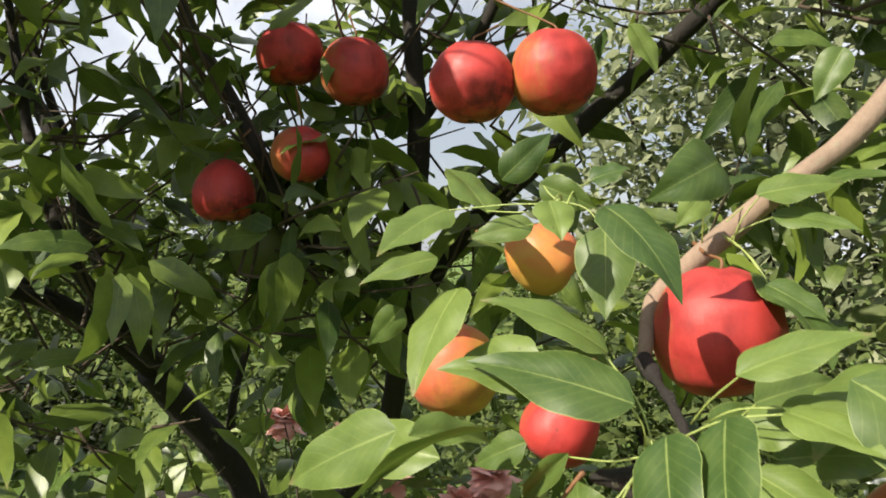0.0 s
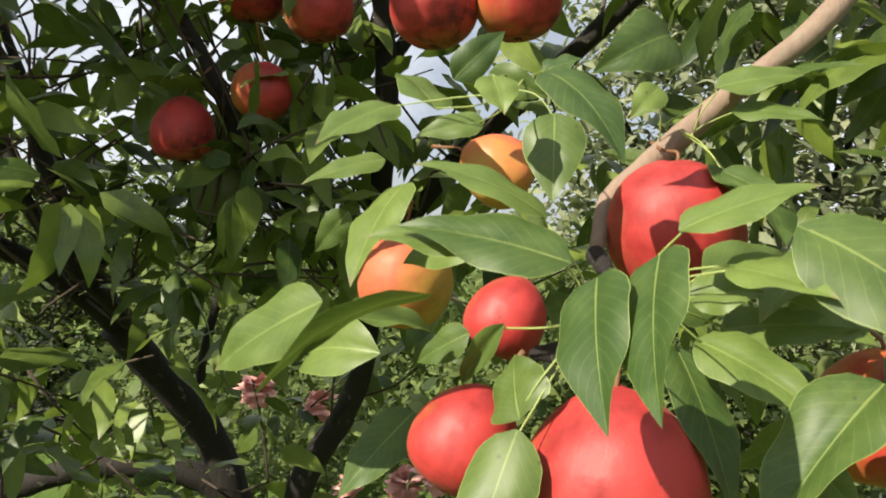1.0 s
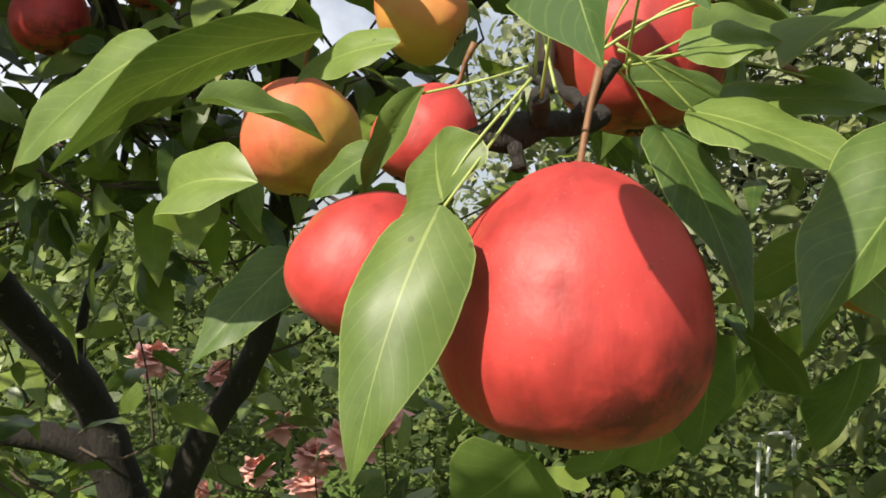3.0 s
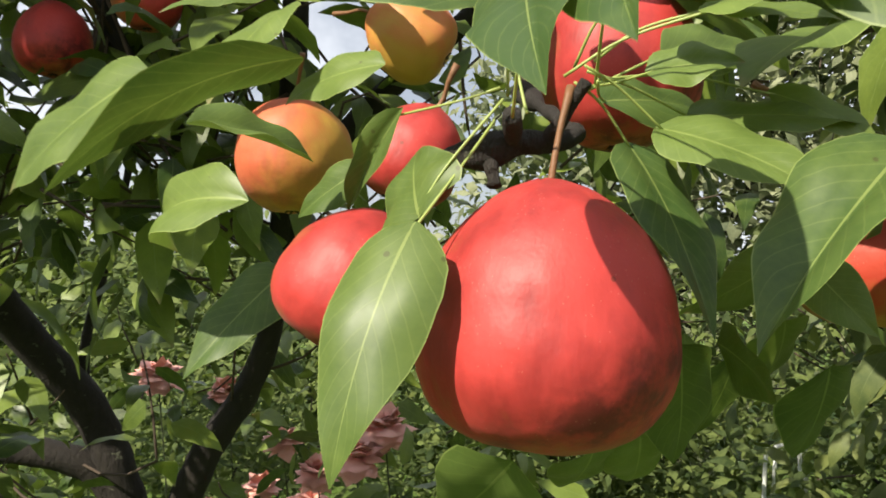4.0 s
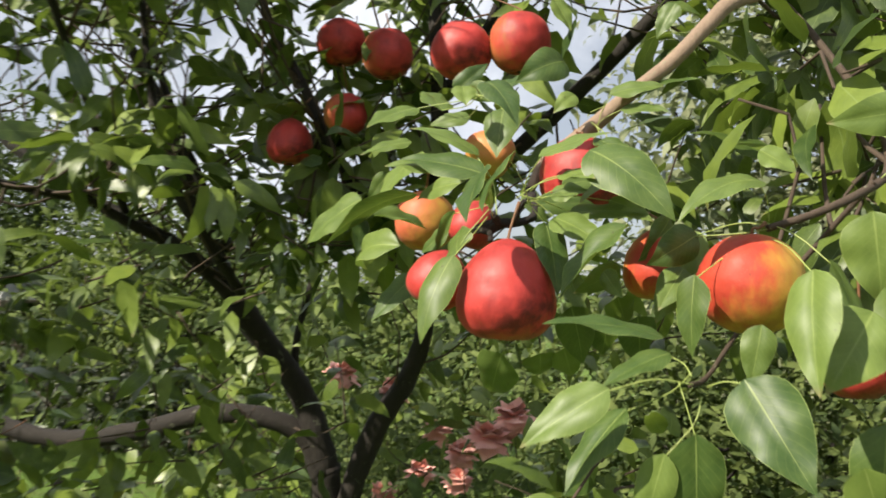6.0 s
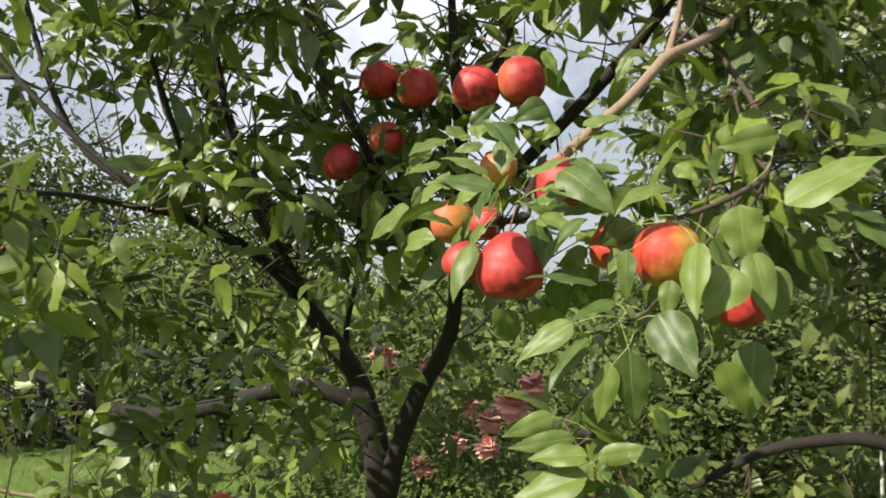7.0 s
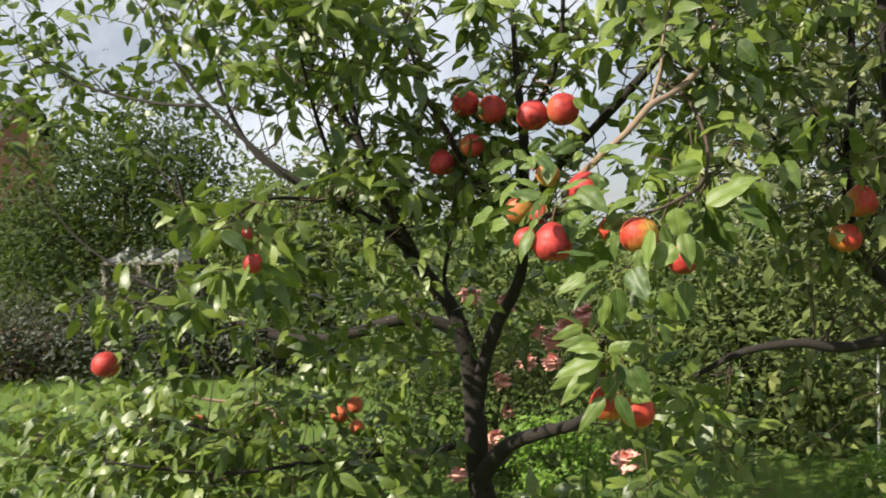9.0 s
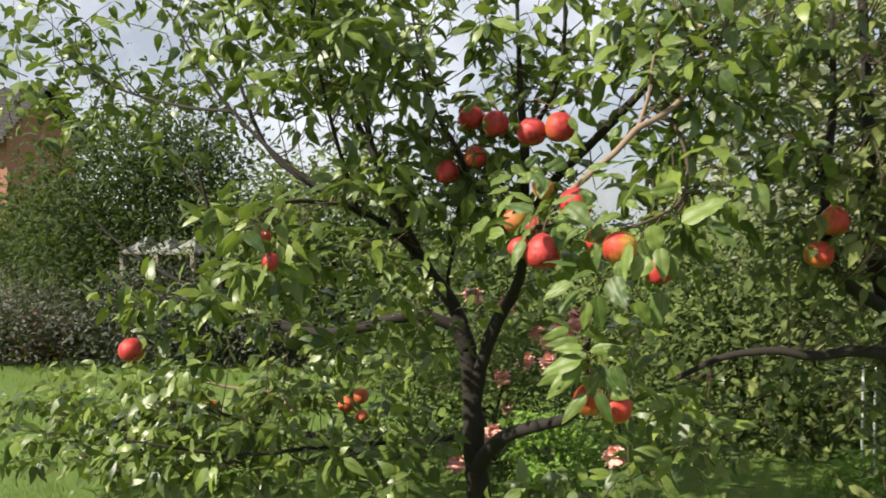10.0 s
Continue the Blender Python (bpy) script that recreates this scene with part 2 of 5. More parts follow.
def tube_into(bm, line, sides=8, rough=0.0, material=0):
    """A tapered tube along rows of x, y, z, radius."""
    rings = []
    for i, (x, y, z, r) in enumerate(line):
        a, b = line[max(i - 1, 0)], line[min(i + 1, len(line) - 1)]
        d = Vector((b - a)[:3]).normalized()
        u = d.orthogonal().normalized() if i == 0 else (u - d * u.dot(d)).normalized()
        v = d.cross(u)
        ring = []
        for k in range(sides):
            w = 2 * math.pi * k / sides
            q = u * math.cos(w) + v * math.sin(w)
            c = Vector((x, y, z))
            rr = max(r, 0.0006) * (1 + rough * noise.noise((c + q * r) * 22.0) + 0.5 * rough * noise.noise((c + q * r) * 70.0))
            ring.append(bm.verts.new(c + q * rr))
        rings.append(ring)
    for a, b in itertools.pairwise(rings):
        for k in range(sides):
            bm.faces.new((a[k], a[(k + 1) % sides], b[(k + 1) % sides], b[k])).material_index = material
    bm.faces.new(reversed(rings[0])).material_index = material
    bm.faces.new(rings[-1]).material_index = material


def tube(name, points, material, parent, sides=10, step=0.03, rough=0.18, label=""):
    bm = bmesh.new()
    line = curve_points(points, step)
    tube_into(bm, line, sides, rough)
    SKELETON.append(line)
    return part(name, bm, material, parent, label)


SKELETON = []
PROFILE_S = np.array([0.0, 0.03, 0.08, 0.17, 0.28, 0.42, 0.56, 0.70, 0.82, 0.91, 0.96, 1.0])
PROFILE_W = np.array([0.06, 0.36, 0.66, 0.91, 1.0, 0.96, 0.83, 0.62, 0.37, 0.17, 0.08, 0.0])


def blade_grid(length, width, bend, fold, wave, rows, cols, seed=0.0, twist=0.55):
    """Vertices and uv of one leaf that starts at the origin, runs along +y and faces +z; bend is its arc in radians."""
    s = np.linspace(0, 1, rows)
    half = np.interp(s, PROFILE_S, PROFILE_W) * width / 2
    ang = (s - 0.5) * -bend
    dy, dz = np.cos(ang), np.sin(ang)
    y = np.concatenate([[0], np.cumsum((dy[1:] + dy[:-1]) / 2)]) / (rows - 1)
    z = np.concatenate([[0], np.cumsum((dz[1:] + dz[:-1]) / 2)]) / (rows - 1)
    scale = length / max(y[-1], 0.2)
    c = np.linspace(-1, 1, cols)
    X = half[:, None] * c[None] * math.cos(fold)
    Y = (y * scale)[:, None] + 0 * X
    flare = np.abs(half[:, None] * c[None])
    Z = (z * scale)[:, None] + flare * math.sin(fold) - 0.9 * flare**2 / width
    roll = (twist * math.sin(seed * 2.7)) * (s - 0.25)[:, None]
    Z = Z + X * np.sin(roll)
    X = X * np.cos(roll)
    Z = Z + wave * width * np.abs(c)[None] * np.sin(s[:, None] * 13 + seed + 2.0 * np.sign(c)[None]) * np.sin(s * math.pi)[:, None]
    U = 0.5 + 0.5 * c[None] + 0 * X
    V = s[:, None] + 0 * X
    return np.stack([X, Y, Z], -1).reshape(-1, 3), np.stack([U, V], -1).reshape(-1, 2)


def grid_faces(rows, cols):
    return np.array([(i * cols + j, i * cols + j + 1, (i + 1) * cols + j + 1, (i + 1) * cols + j) for i in range(rows - 1) for j in range(cols - 1)])


def mesh_of(name, verts, faces, uv):
    me = bpy.data.meshes.new(name)
    me.from_pydata(verts.tolist(), [], faces.tolist())
    layer = me.uv_layers.new(name="uv")
    layer.data.foreach_set("uv", uv[faces.reshape(-1)].astype(np.float32).reshape(-1))
    return me


FRONT, SKYWARD, UNDER = Vector((-0.12, -1.0, 0.25)), Vector((-0.05, -0.75, 0.75)), Vector((0.75, -1.7, -1.1))
leaf_count = itertools.count()


def blade(tree, base, tip, width, facing, bend, fold, hub):
    """One large leaf from its base to its tip, with the stalk that ties it to the spur."""
    k = next(leaf_count)
    base, tip = Vector(base), Vector(tip)
    axis = tip - base
    length = axis.length
    rnd = random.Random(k * 7 + 3)
    y = axis.normalized()
    loose = 0.2 if any(facing is k for k in (FRONT, SKYWARD, UNDER)) else 0.0
    f = facing + Vector((rnd.uniform(-loose, loose), 0, rnd.uniform(-loose, loose)))
    z = (f - y * f.dot(y)).normalized()
    x = y.cross(z)
    m = Matrix((x, y, z)).transposed().to_4x4()
    rows, cols = 19, 9
    v, uv = blade_grid(length, width / math.cos(fold), bend, fold, 0.045, rows, cols, k, 0.2)
    faces = grid_faces(rows, cols)
    me = mesh_of("leaf", v, faces, uv)
    bm = bmesh.new()
    bm.from_mesh(me)
    inv = m.inverted()
    goal = inv @ (Vector(hub(base)) + Vector([rnd.gauss(0, 0.007) for _ in range(3)]) - base)
    if goal.length < 0.09:
        mid = goal * 0.5 + Vector((rnd.gauss(0, 0.05), -0.05, rnd.uniform(-0.04, 0.10))) * goal.length
        line = curve_points([(0, 0.004, 0.0003, 0.0005), (mid.x, mid.y, mid.z, 0.0006), (goal.x, goal.y, goal.z, 0.0007)], 0.006)
        tube_into(bm, line, 6, 0.0, 1)
    bm.to_mesh(me)
    bm.free()
    ob = link("leaf", me, (LEAF, STALK), tree)
    ob.matrix_local = Matrix.Translation(base) @ m
    return ob


# ---- crowns: shoots with leaves ----
def leaf_batch(name, frames, sizes, material, parent, rows=7, cols=3, variants=8, seed=1):
    """Many leaves in one mesh: frames are (n, 3, 4) arrays of axes and place, sizes their lengths."""
    rng = np.random.default_rng(seed)
    faces0 = grid_faces(rows, cols)
    kinds = [blade_grid(1.0, rng.uniform(0.38, 0.50), rng.uniform(0.2, 1.4), rng.uniform(0.15, 0.6), 0.06, rows, cols, k) for k in range(variants)]
    pick = rng.integers(0, variants, len(frames))
    V, Fc, UV, base = [], [], [], 0
    for k, (v, uv) in enumerate(kinds):
        fr, sz = frames[pick == k], sizes[pick == k]
        if not len(fr):
            continue
        w = np.einsum("nij,pj->npi", fr[:, :, :3], v) * sz[:, None, None] + fr[:, None, :, 3]
        V.append(w.reshape(-1, 3))
        Fc.append((faces0[None] + base + (np.arange(len(fr)) * len(v))[:, None, None]).reshape(-1, 4))
        UV.append(np.tile(uv, (len(fr), 1)))
        base += len(fr) * len(v)
    me = mesh_of(name, np.concatenate(V), np.concatenate(Fc), np.concatenate(UV))
    return link(name, me, material, parent)


def frame_of(axis, facing, place):
    y = axis.normalized()
    z = facing - y * facing.dot(y)
    if z.length < 1e-3:
        z = y.orthogonal()
    z.normalize()
    x = y.cross(z)
    return [(x[i], y[i], z[i], place[i]) for i in range(3)]


def shoots(rng, volumes, blocked, leaf_len, spacing=0.03, dense=1.0, facing=Vector((-0.15, -0.35, 0.85))):
    """Shoots that start inside ellipsoids: long ones with a leaf at each node, and short spurs that end in a drooping rosette."""
    twigs, frames, sizes = [], [], []

    def add(p, d, turn, droop, stalk, size):
        o = Matrix.Rotation(turn, 3, d) @ d.orthogonal().normalized()
        axis = (o + d * rng.uniform(-0.1, 0.5) + Vector((0, 0, -droop))).normalized()
        f = facing + Vector((rng.gauss(0, 0.65), rng.gauss(0, 0.6), rng.gauss(0, 0.45)))
        frames.append(frame_of(axis, f, p + (axis + Vector((0, 0, 0.4))) * stalk))
        sizes.append(size)

    for centre, radii, count, up, (lo, hi) in volumes:
        for _ in range(round(count * dense)):
            while True:
                q = Vector([rng.uniform(-1, 1) for _ in range(3)])
                if q.length < 1:
                    break
            p = Vector(centre) + Vector(a * b for a, b in zip(q, radii))
            if blocked(p):
                continue
            d = Vector((q.x * 0.7 + rng.gauss(0, 0.35), q.y * 0.6 + rng.gauss(0, 0.3) - 0.1, up + rng.gauss(0, 0.3))).normalized()
            spur = rng.random() < 0.45
            n = rng.randint(2, 4) if spur else max(4, int(rng.uniform(lo, hi) / spacing))
            line, turn, sag = [], rng.uniform(0, 6.28), rng.uniform(-0.02, 0.03)
            for i in range(n):
                line.append((*p, 0.0018 * (1 - i / n) + 0.0009))
                d = (d + Vector((rng.gauss(0, 0.06), rng.gauss(0, 0.06), sag))).normalized()
                turn += 2.4
                if not spur and not blocked(p):
                    add(p, d, turn, rng.uniform(0.2, 0.9), rng.uniform(0.015, 0.035), rng.uniform(*leaf_len) * (0.65 + 0.35 * math.sin(math.pi * (i + 1) / (n + 1))))
                p = p + d * spacing
            if spur and not blocked(p):
                for k in range(rng.randint(6, 10)):
                    add(p, d, turn + k * 2.4, rng.uniform(0.2, 1.3), rng.uniform(0.025, 0.055), rng.uniform(*leaf_len) * rng.uniform(0.75, 1.1))
            twigs.append(np.array(line))
    return twigs, np.array(frames), np.array(sizes)


def twig_mesh(name, twigs, limbs, material, parent, reach=0.24, blocked=lambda p: False):
    """Thin twigs, each tied to the nearest limb by a bowed side branch."""
    bm = bmesh.new()
    bones = np.vstack(limbs)
    for line in twigs:
        a = line[0]
        gap = np.linalg.norm(bones[:, :3] - a[:3] - np.array([0, 0, -0.08]), axis=1)
        close = np.flatnonzero(gap < gap.min() + 0.14)
        b = bones[close[(len(bm.verts) * 7) % len(close)]]
        if gap.min() < (reach if a[1] > 0.95 else 0.10):
            mid = (a + b) / 2 + np.array([0, 0, -0.03, 0])
            tie = curve_points([(*b[:3], min(b[3], 0.0036)), (*mid[:3], 0.0027), (*a[:3], 0.0020)], 0.06)
            line = np.vstack([tie[:-1], line])
        tube_into(bm, line[:: 2 if len(line) > 9 else 1], 5)
    return part(name, bm, material, parent)


# ---- the ground ----
GROUND = -0.2


def ground_height(x, y):
    return GROUND + 0.03 * noise.noise(Vector((x * 0.35, y * 0.35, 0.0))) + 0.012 * noise.noise(Vector((x * 1.7, y * 1.7, 3.0)))


def lawn_material():
    m = Nodes("lawn_soil")
    c = m.coords("Object")
    fine, mid, wide = m.noise(90.0, 5.0, 0.7, c), m.noise(6.0, 4.0, 0.6, c), m.noise(0.8, 3.0, 0.5, c)
    col = m.mix(fine, (0.060, 0.115, 0.014), (0.160, 0.260, 0.032))
    col = m.mix(m.ramp(mid, (0.52, (0, 0, 0)), (0.70, (1, 1, 1))), col, (0.13, 0.15, 0.04))
    col = m.mix(m.math("MULTIPLY", wide, 0.35), col, (0.06, 0.10, 0.014))
    m.put(m.bsdf, "Base Color", col)
    m.put(m.bsdf, "Roughness", 0.95)
    m.bump(m.math("ADD", fine, mid), 0.8, 0.03)
    return m.mat


def build_ground():
    bm = bmesh.new()
    edges = [-400, -120, -40, *np.linspace(-16, 16, 65), 40, 120, 400]
    verts = [[bm.verts.new((x, y + 4, ground_height(x, y + 4) if abs(x) < 17 and abs(y) < 17 else GROUND)) for x in edges] for y in edges]
    for i in range(len(edges) - 1):
        for j in range(len(edges) - 1):
            bm.faces.new((verts[i][j], verts[i][j + 1], verts[i + 1][j + 1], verts[i + 1][j]))
    tagged(part("ground", bm, lawn_material()), "short green garden lawn with uneven patches", "lawn", kind="structure")


build_ground()


def build_grass():
    rng = random.Random(11)
    n = 42000
    V, Fc, UV = [], [], []
    for k in range(n):
        x = rng.uniform(-6.5, 1.8)
        y = rng.uniform(1.4, 8.5)
        if rng.random() < (y - 1.4) / 12:
            continue
        z = ground_height(x, y)
        h = rng.uniform(0.025, 0.075)
        a = rng.uniform(0, 6.28)
        lean = rng.uniform(0.0, 0.6) * h
        b = rng.uniform(0, 6.28)
        w = rng.uniform(0.0015, 0.003)
        i = len(V)
        V += [(x - w * math.cos(a), y - w * math.sin(a), z - 0.01), (x + w * math.cos(a), y + w * math.sin(a), z - 0.01), (x + lean * math.cos(b), y + lean * math.sin(b), z + h)]
        UV += [(0.2, 0.0), (0.8, 0.0), (0.7, 1.0)]
        Fc.append((i, i + 1, i + 2))
    me = mesh_of("grass", np.array(V), np.array(Fc), np.array(UV))
    tagged(link("grass", me, GRASS), "short bright green lawn grass under the trees", "grass", kind="stuff")


build_grass()

# ---- the pear tree ----
pear_tree = empty("pear_tree", (0, 0, 0), label="old pear tree with a dark forked trunk, heavy with red pears", category="tree")
tube("trunk", [(-0.36, 1.75, -0.30, 0.085), (-0.37, 1.75, -0.08, 0.068), (-0.385, 1.75, 0.07, 0.060), (-0.415, 1.75, 0.30, 0.052), (-0.42, 1.75, 0.46, 0.050), (-0.432, 1.75, 0.62, 0.044), (-0.44, 1.73, 0.84, 0.040)], BARK, pear_tree, 16)
tube("limb", [(-0.44, 1.73, 0.82, 0.040), (-0.475, 1.71, 0.95, 0.038), (-0.521, 1.70, 1.054, 0.036), (-0.60, 1.62, 1.19, 0.034), (-0.64, 1.54, 1.29, 0.036)], BARK, pear_tree, 14)
tube("limb", [(-0.64, 1.54, 1.29, 0.026), (-0.737, 1.50, 1.527, 0.020), (-0.837, 1.50, 1.764, 0.017), (-1.003, 1.50, 2.031, 0.013), (-1.131, 1.50, 2.30, 0.008), (-1.22, 1.48, 2.60, 0.004)], BARK, pear_tree)
tube("limb", [(-0.64, 1.54, 1.29, 0.022), (-0.718, 1.42, 1.407, 0.018), (-0.909, 1.36, 1.512, 0.016), (-1.146, 1.34, 1.648, 0.013), (-1.308, 1.33, 1.80, 0.011), (-1.458, 1.33, 2.148, 0.008), (-1.556, 1.33, 2.55, 0.004)], BARK, pear_tree)
tube("limb", [(-0.66, 1.53, 1.42, 0.014), (-0.706, 1.55, 1.504, 0.013), (-0.829, 1.55, 1.737, 0.011), (-0.926, 1.55, 1.996, 0.009), (-1.014, 1.55, 2.434, 0.006), (-1.05, 1.53, 2.75, 0.003)], BARK, pear_tree)
tube("limb", [(-0.76, 1.39, 1.43, 0.014), (-0.86, 1.25, 1.509, 0.012), (-1.127, 1.2, 1.697, 0.010), (-1.388, 1.2, 1.93, 0.008), (-1.535, 1.18, 2.126, 0.006), (-1.70, 1.15, 2.40, 0.003)], BARK, pear_tree)
tube("limb", [(-0.445, 1.73, 0.80, 0.034), (-0.519, 1.70, 0.937, 0.030), (-0.727, 1.65, 0.976, 0.028), (-0.987, 1.65, 0.906, 0.027), (-1.256, 1.65, 0.874, 0.026), (-1.559, 1.63, 0.956, 0.023), (-1.716, 1.60, 1.063, 0.018), (-1.72, 1.55, 1.30, 0.012), (-1.80, 1.50, 1.70, 0.007)], BARK, pear_tree, 12)
tube("limb", [(-0.42, 1.75, 0.55, 0.036), (-0.37, 1.72, 0.76, 0.032), (-0.298, 1.70, 0.95, 0.030), (-0.214, 1.68, 1.086, 0.027), (-0.161, 1.64, 1.203, 0.024), (-0.138, 1.58, 1.34, 0.022), (-0.10, 1.45, 1.55, 0.021), (-0.075, 1.34, 1.716, 0.019), (-0.082, 1.32, 1.87, 0.016), (-0.098, 1.34, 2.05, 0.012), (-0.12, 1.36, 2.5, 0.005)], BARK, pear_tree, 12)
tube("limb", [(-0.41, 1.75, 0.17, 0.044), (-0.375, 1.70, 0.28, 0.040), (-0.27, 1.60, 0.41, 0.034), (-0.165, 1.50, 0.495, 0.030), (-0.026, 1.38, 0.57, 0.026), (0.124, 1.22, 0.655, 0.021), (0.23, 1.00, 0.80, 0.015), (0.27, 0.76, 1.02, 0.010), (0.30, 0.60, 1.06, 0.005)], BARK, pear_tree, 12)
tube("limb", [(-0.53, 1.70, 1.07, 0.012), (-0.53, 1.70, 1.19, 0.010), (-0.484, 1.70, 1.39, 0.009), (-0.449, 1.70, 1.60, 0.007), (-0.43, 1.70, 2.0, 0.003)], BARK, pear_tree)
tube("limb", [(-0.138, 1.58, 1.34, 0.016), (-0.19, 1.42, 1.46, 0.015), (-0.255, 1.26, 1.57, 0.014), (-0.290, 1.21, 1.640, 0.013), (-0.324, 1.2, 1.721, 0.012), (-0.38, 1.2, 1.819, 0.010), (-0.444, 1.2, 1.936, 0.008), (-0.52, 1.2, 2.3, 0.004)], BARK, pear_tree)
tube("limb", [(-0.60, 1.5, 1.30, 0.013), (-0.579, 1.25, 1.432, 0.013), (-0.627, 1.2, 1.531, 0.012), (-0.664, 1.2, 1.639, 0.011), (-0.702, 1.2, 1.757, 0.009), (-0.76, 1.2, 2.1, 0.004)], BARK, pear_tree)
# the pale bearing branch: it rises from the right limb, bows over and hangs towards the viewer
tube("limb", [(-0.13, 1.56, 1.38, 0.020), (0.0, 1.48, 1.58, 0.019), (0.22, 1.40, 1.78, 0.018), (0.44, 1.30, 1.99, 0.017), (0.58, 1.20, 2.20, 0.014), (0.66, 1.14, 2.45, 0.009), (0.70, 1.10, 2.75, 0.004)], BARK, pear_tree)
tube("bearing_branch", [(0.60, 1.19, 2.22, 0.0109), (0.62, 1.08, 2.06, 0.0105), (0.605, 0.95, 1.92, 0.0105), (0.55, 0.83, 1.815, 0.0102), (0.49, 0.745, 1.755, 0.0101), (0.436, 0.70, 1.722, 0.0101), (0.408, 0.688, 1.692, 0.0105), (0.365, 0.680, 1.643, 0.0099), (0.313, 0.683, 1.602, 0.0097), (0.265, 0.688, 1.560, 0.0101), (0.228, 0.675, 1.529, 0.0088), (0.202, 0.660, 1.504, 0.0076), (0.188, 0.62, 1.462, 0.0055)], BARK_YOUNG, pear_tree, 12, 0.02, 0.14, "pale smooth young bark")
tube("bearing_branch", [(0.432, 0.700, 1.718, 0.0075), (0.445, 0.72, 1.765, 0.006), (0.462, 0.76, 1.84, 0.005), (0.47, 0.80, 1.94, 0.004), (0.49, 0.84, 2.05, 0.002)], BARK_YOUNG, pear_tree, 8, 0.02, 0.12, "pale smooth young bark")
tube("limb", [(-0.86, 1.25, 1.509, 0.009), (-0.84, 0.95, 1.51, 0.008), (-0.79, 0.65, 1.50, 0.006), (-0.73, 0.40, 1.46, 0.004), (-0.70, 0.34, 1.43, 0.003)], BARK, pear_tree, 8)
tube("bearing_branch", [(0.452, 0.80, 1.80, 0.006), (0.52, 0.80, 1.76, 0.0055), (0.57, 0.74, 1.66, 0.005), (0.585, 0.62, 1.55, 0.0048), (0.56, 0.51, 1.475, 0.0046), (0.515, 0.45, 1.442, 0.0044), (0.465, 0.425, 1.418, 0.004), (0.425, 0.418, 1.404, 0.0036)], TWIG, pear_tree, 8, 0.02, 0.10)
KNOB = "dark knobbly fruiting spur"
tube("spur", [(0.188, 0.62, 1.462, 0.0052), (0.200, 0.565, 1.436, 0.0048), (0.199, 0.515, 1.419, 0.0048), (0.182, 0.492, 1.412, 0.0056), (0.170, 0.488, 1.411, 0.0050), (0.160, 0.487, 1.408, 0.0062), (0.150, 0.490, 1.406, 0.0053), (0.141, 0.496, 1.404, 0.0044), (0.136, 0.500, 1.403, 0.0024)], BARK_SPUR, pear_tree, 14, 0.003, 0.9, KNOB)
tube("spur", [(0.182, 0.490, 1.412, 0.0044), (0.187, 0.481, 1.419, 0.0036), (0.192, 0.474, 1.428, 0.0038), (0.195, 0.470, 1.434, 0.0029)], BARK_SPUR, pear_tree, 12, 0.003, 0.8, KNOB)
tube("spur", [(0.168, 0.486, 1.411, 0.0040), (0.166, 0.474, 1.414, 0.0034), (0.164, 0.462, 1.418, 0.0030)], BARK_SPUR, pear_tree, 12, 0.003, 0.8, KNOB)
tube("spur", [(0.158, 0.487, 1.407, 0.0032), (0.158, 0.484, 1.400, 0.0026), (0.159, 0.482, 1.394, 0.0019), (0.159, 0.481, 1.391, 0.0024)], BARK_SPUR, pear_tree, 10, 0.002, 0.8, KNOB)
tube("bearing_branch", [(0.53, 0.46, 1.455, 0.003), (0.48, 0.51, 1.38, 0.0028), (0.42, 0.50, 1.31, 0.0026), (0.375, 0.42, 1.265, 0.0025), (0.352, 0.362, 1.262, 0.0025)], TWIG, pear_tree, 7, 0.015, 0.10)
tube("limb", [(-0.42, 1.75, 0.42, 0.020), (-0.65, 1.70, 0.36, 0.017), (-1.0, 1.62, 0.36, 0.014), (-1.4, 1.50, 0.42, 0.011), (-1.9, 1.40, 0.55, 0.006)], BARK, pear_tree)
tube("limb", [(-0.75, 1.68, 0.36, 0.012), (-1.0, 1.35, 0.40, 0.010), (-1.3, 1.05, 0.42, 0.008), (-1.7, 0.85, 0.50, 0.004)], BARK, pear_tree)
tube("limb", [(-0.09, 1.36, 1.75, 0.012), (0.05, 1.30, 1.95, 0.010), (0.10, 1.28, 2.2, 0.008), (0.08, 1.25, 2.6, 0.004)], BARK, pear_tree)

tube("limb", [(-1.388, 1.2, 1.93, 0.009), (-1.80, 1.35, 2.00, 0.008), (-2.30, 1.45, 2.15, 0.006), (-2.80, 1.5, 2.45, 0.003)], BARK, pear_tree)
tube("limb", [(-1.716, 1.60, 1.063, 0.012), (-2.05, 1.58, 1.15, 0.009), (-2.45, 1.55, 1.40, 0.006), (-2.70, 1.5, 1.75, 0.003)], BARK, pear_tree)
tube("dead_twig", [(-1.98, 1.76, 0.56, 0.006), (-1.88, 1.80, 0.532, 0.008), (-1.74, 1.83, 0.515, 0.009), (-1.57, 1.85, 0.498, 0.010), (-1.40, 1.75, 0.42, 0.010)], BARK_YOUNG, pear_tree, 8, 0.03, 0.15, "bare pale dead twig")
tube("limb", [(-1.4, 1.50, 0.42, 0.010), (-1.9, 1.55, 0.30, 0.008), (-2.4, 1.6, 0.25, 0.006), (-2.9, 1.65, 0.35, 0.003)], BARK, pear_tree)

BARE = [SKELETON[k] for k in (0, 1, 2, 3, 6, 7)]
tube("limb", [(-0.85, 1.37, 1.48, 0.011), (-0.82, 1.05, 1.85, 0.008), (-0.72, 0.74, 2.08, 0.006), (-0.62, 0.50, 2.36, 0.003)], BARK, pear_tree)

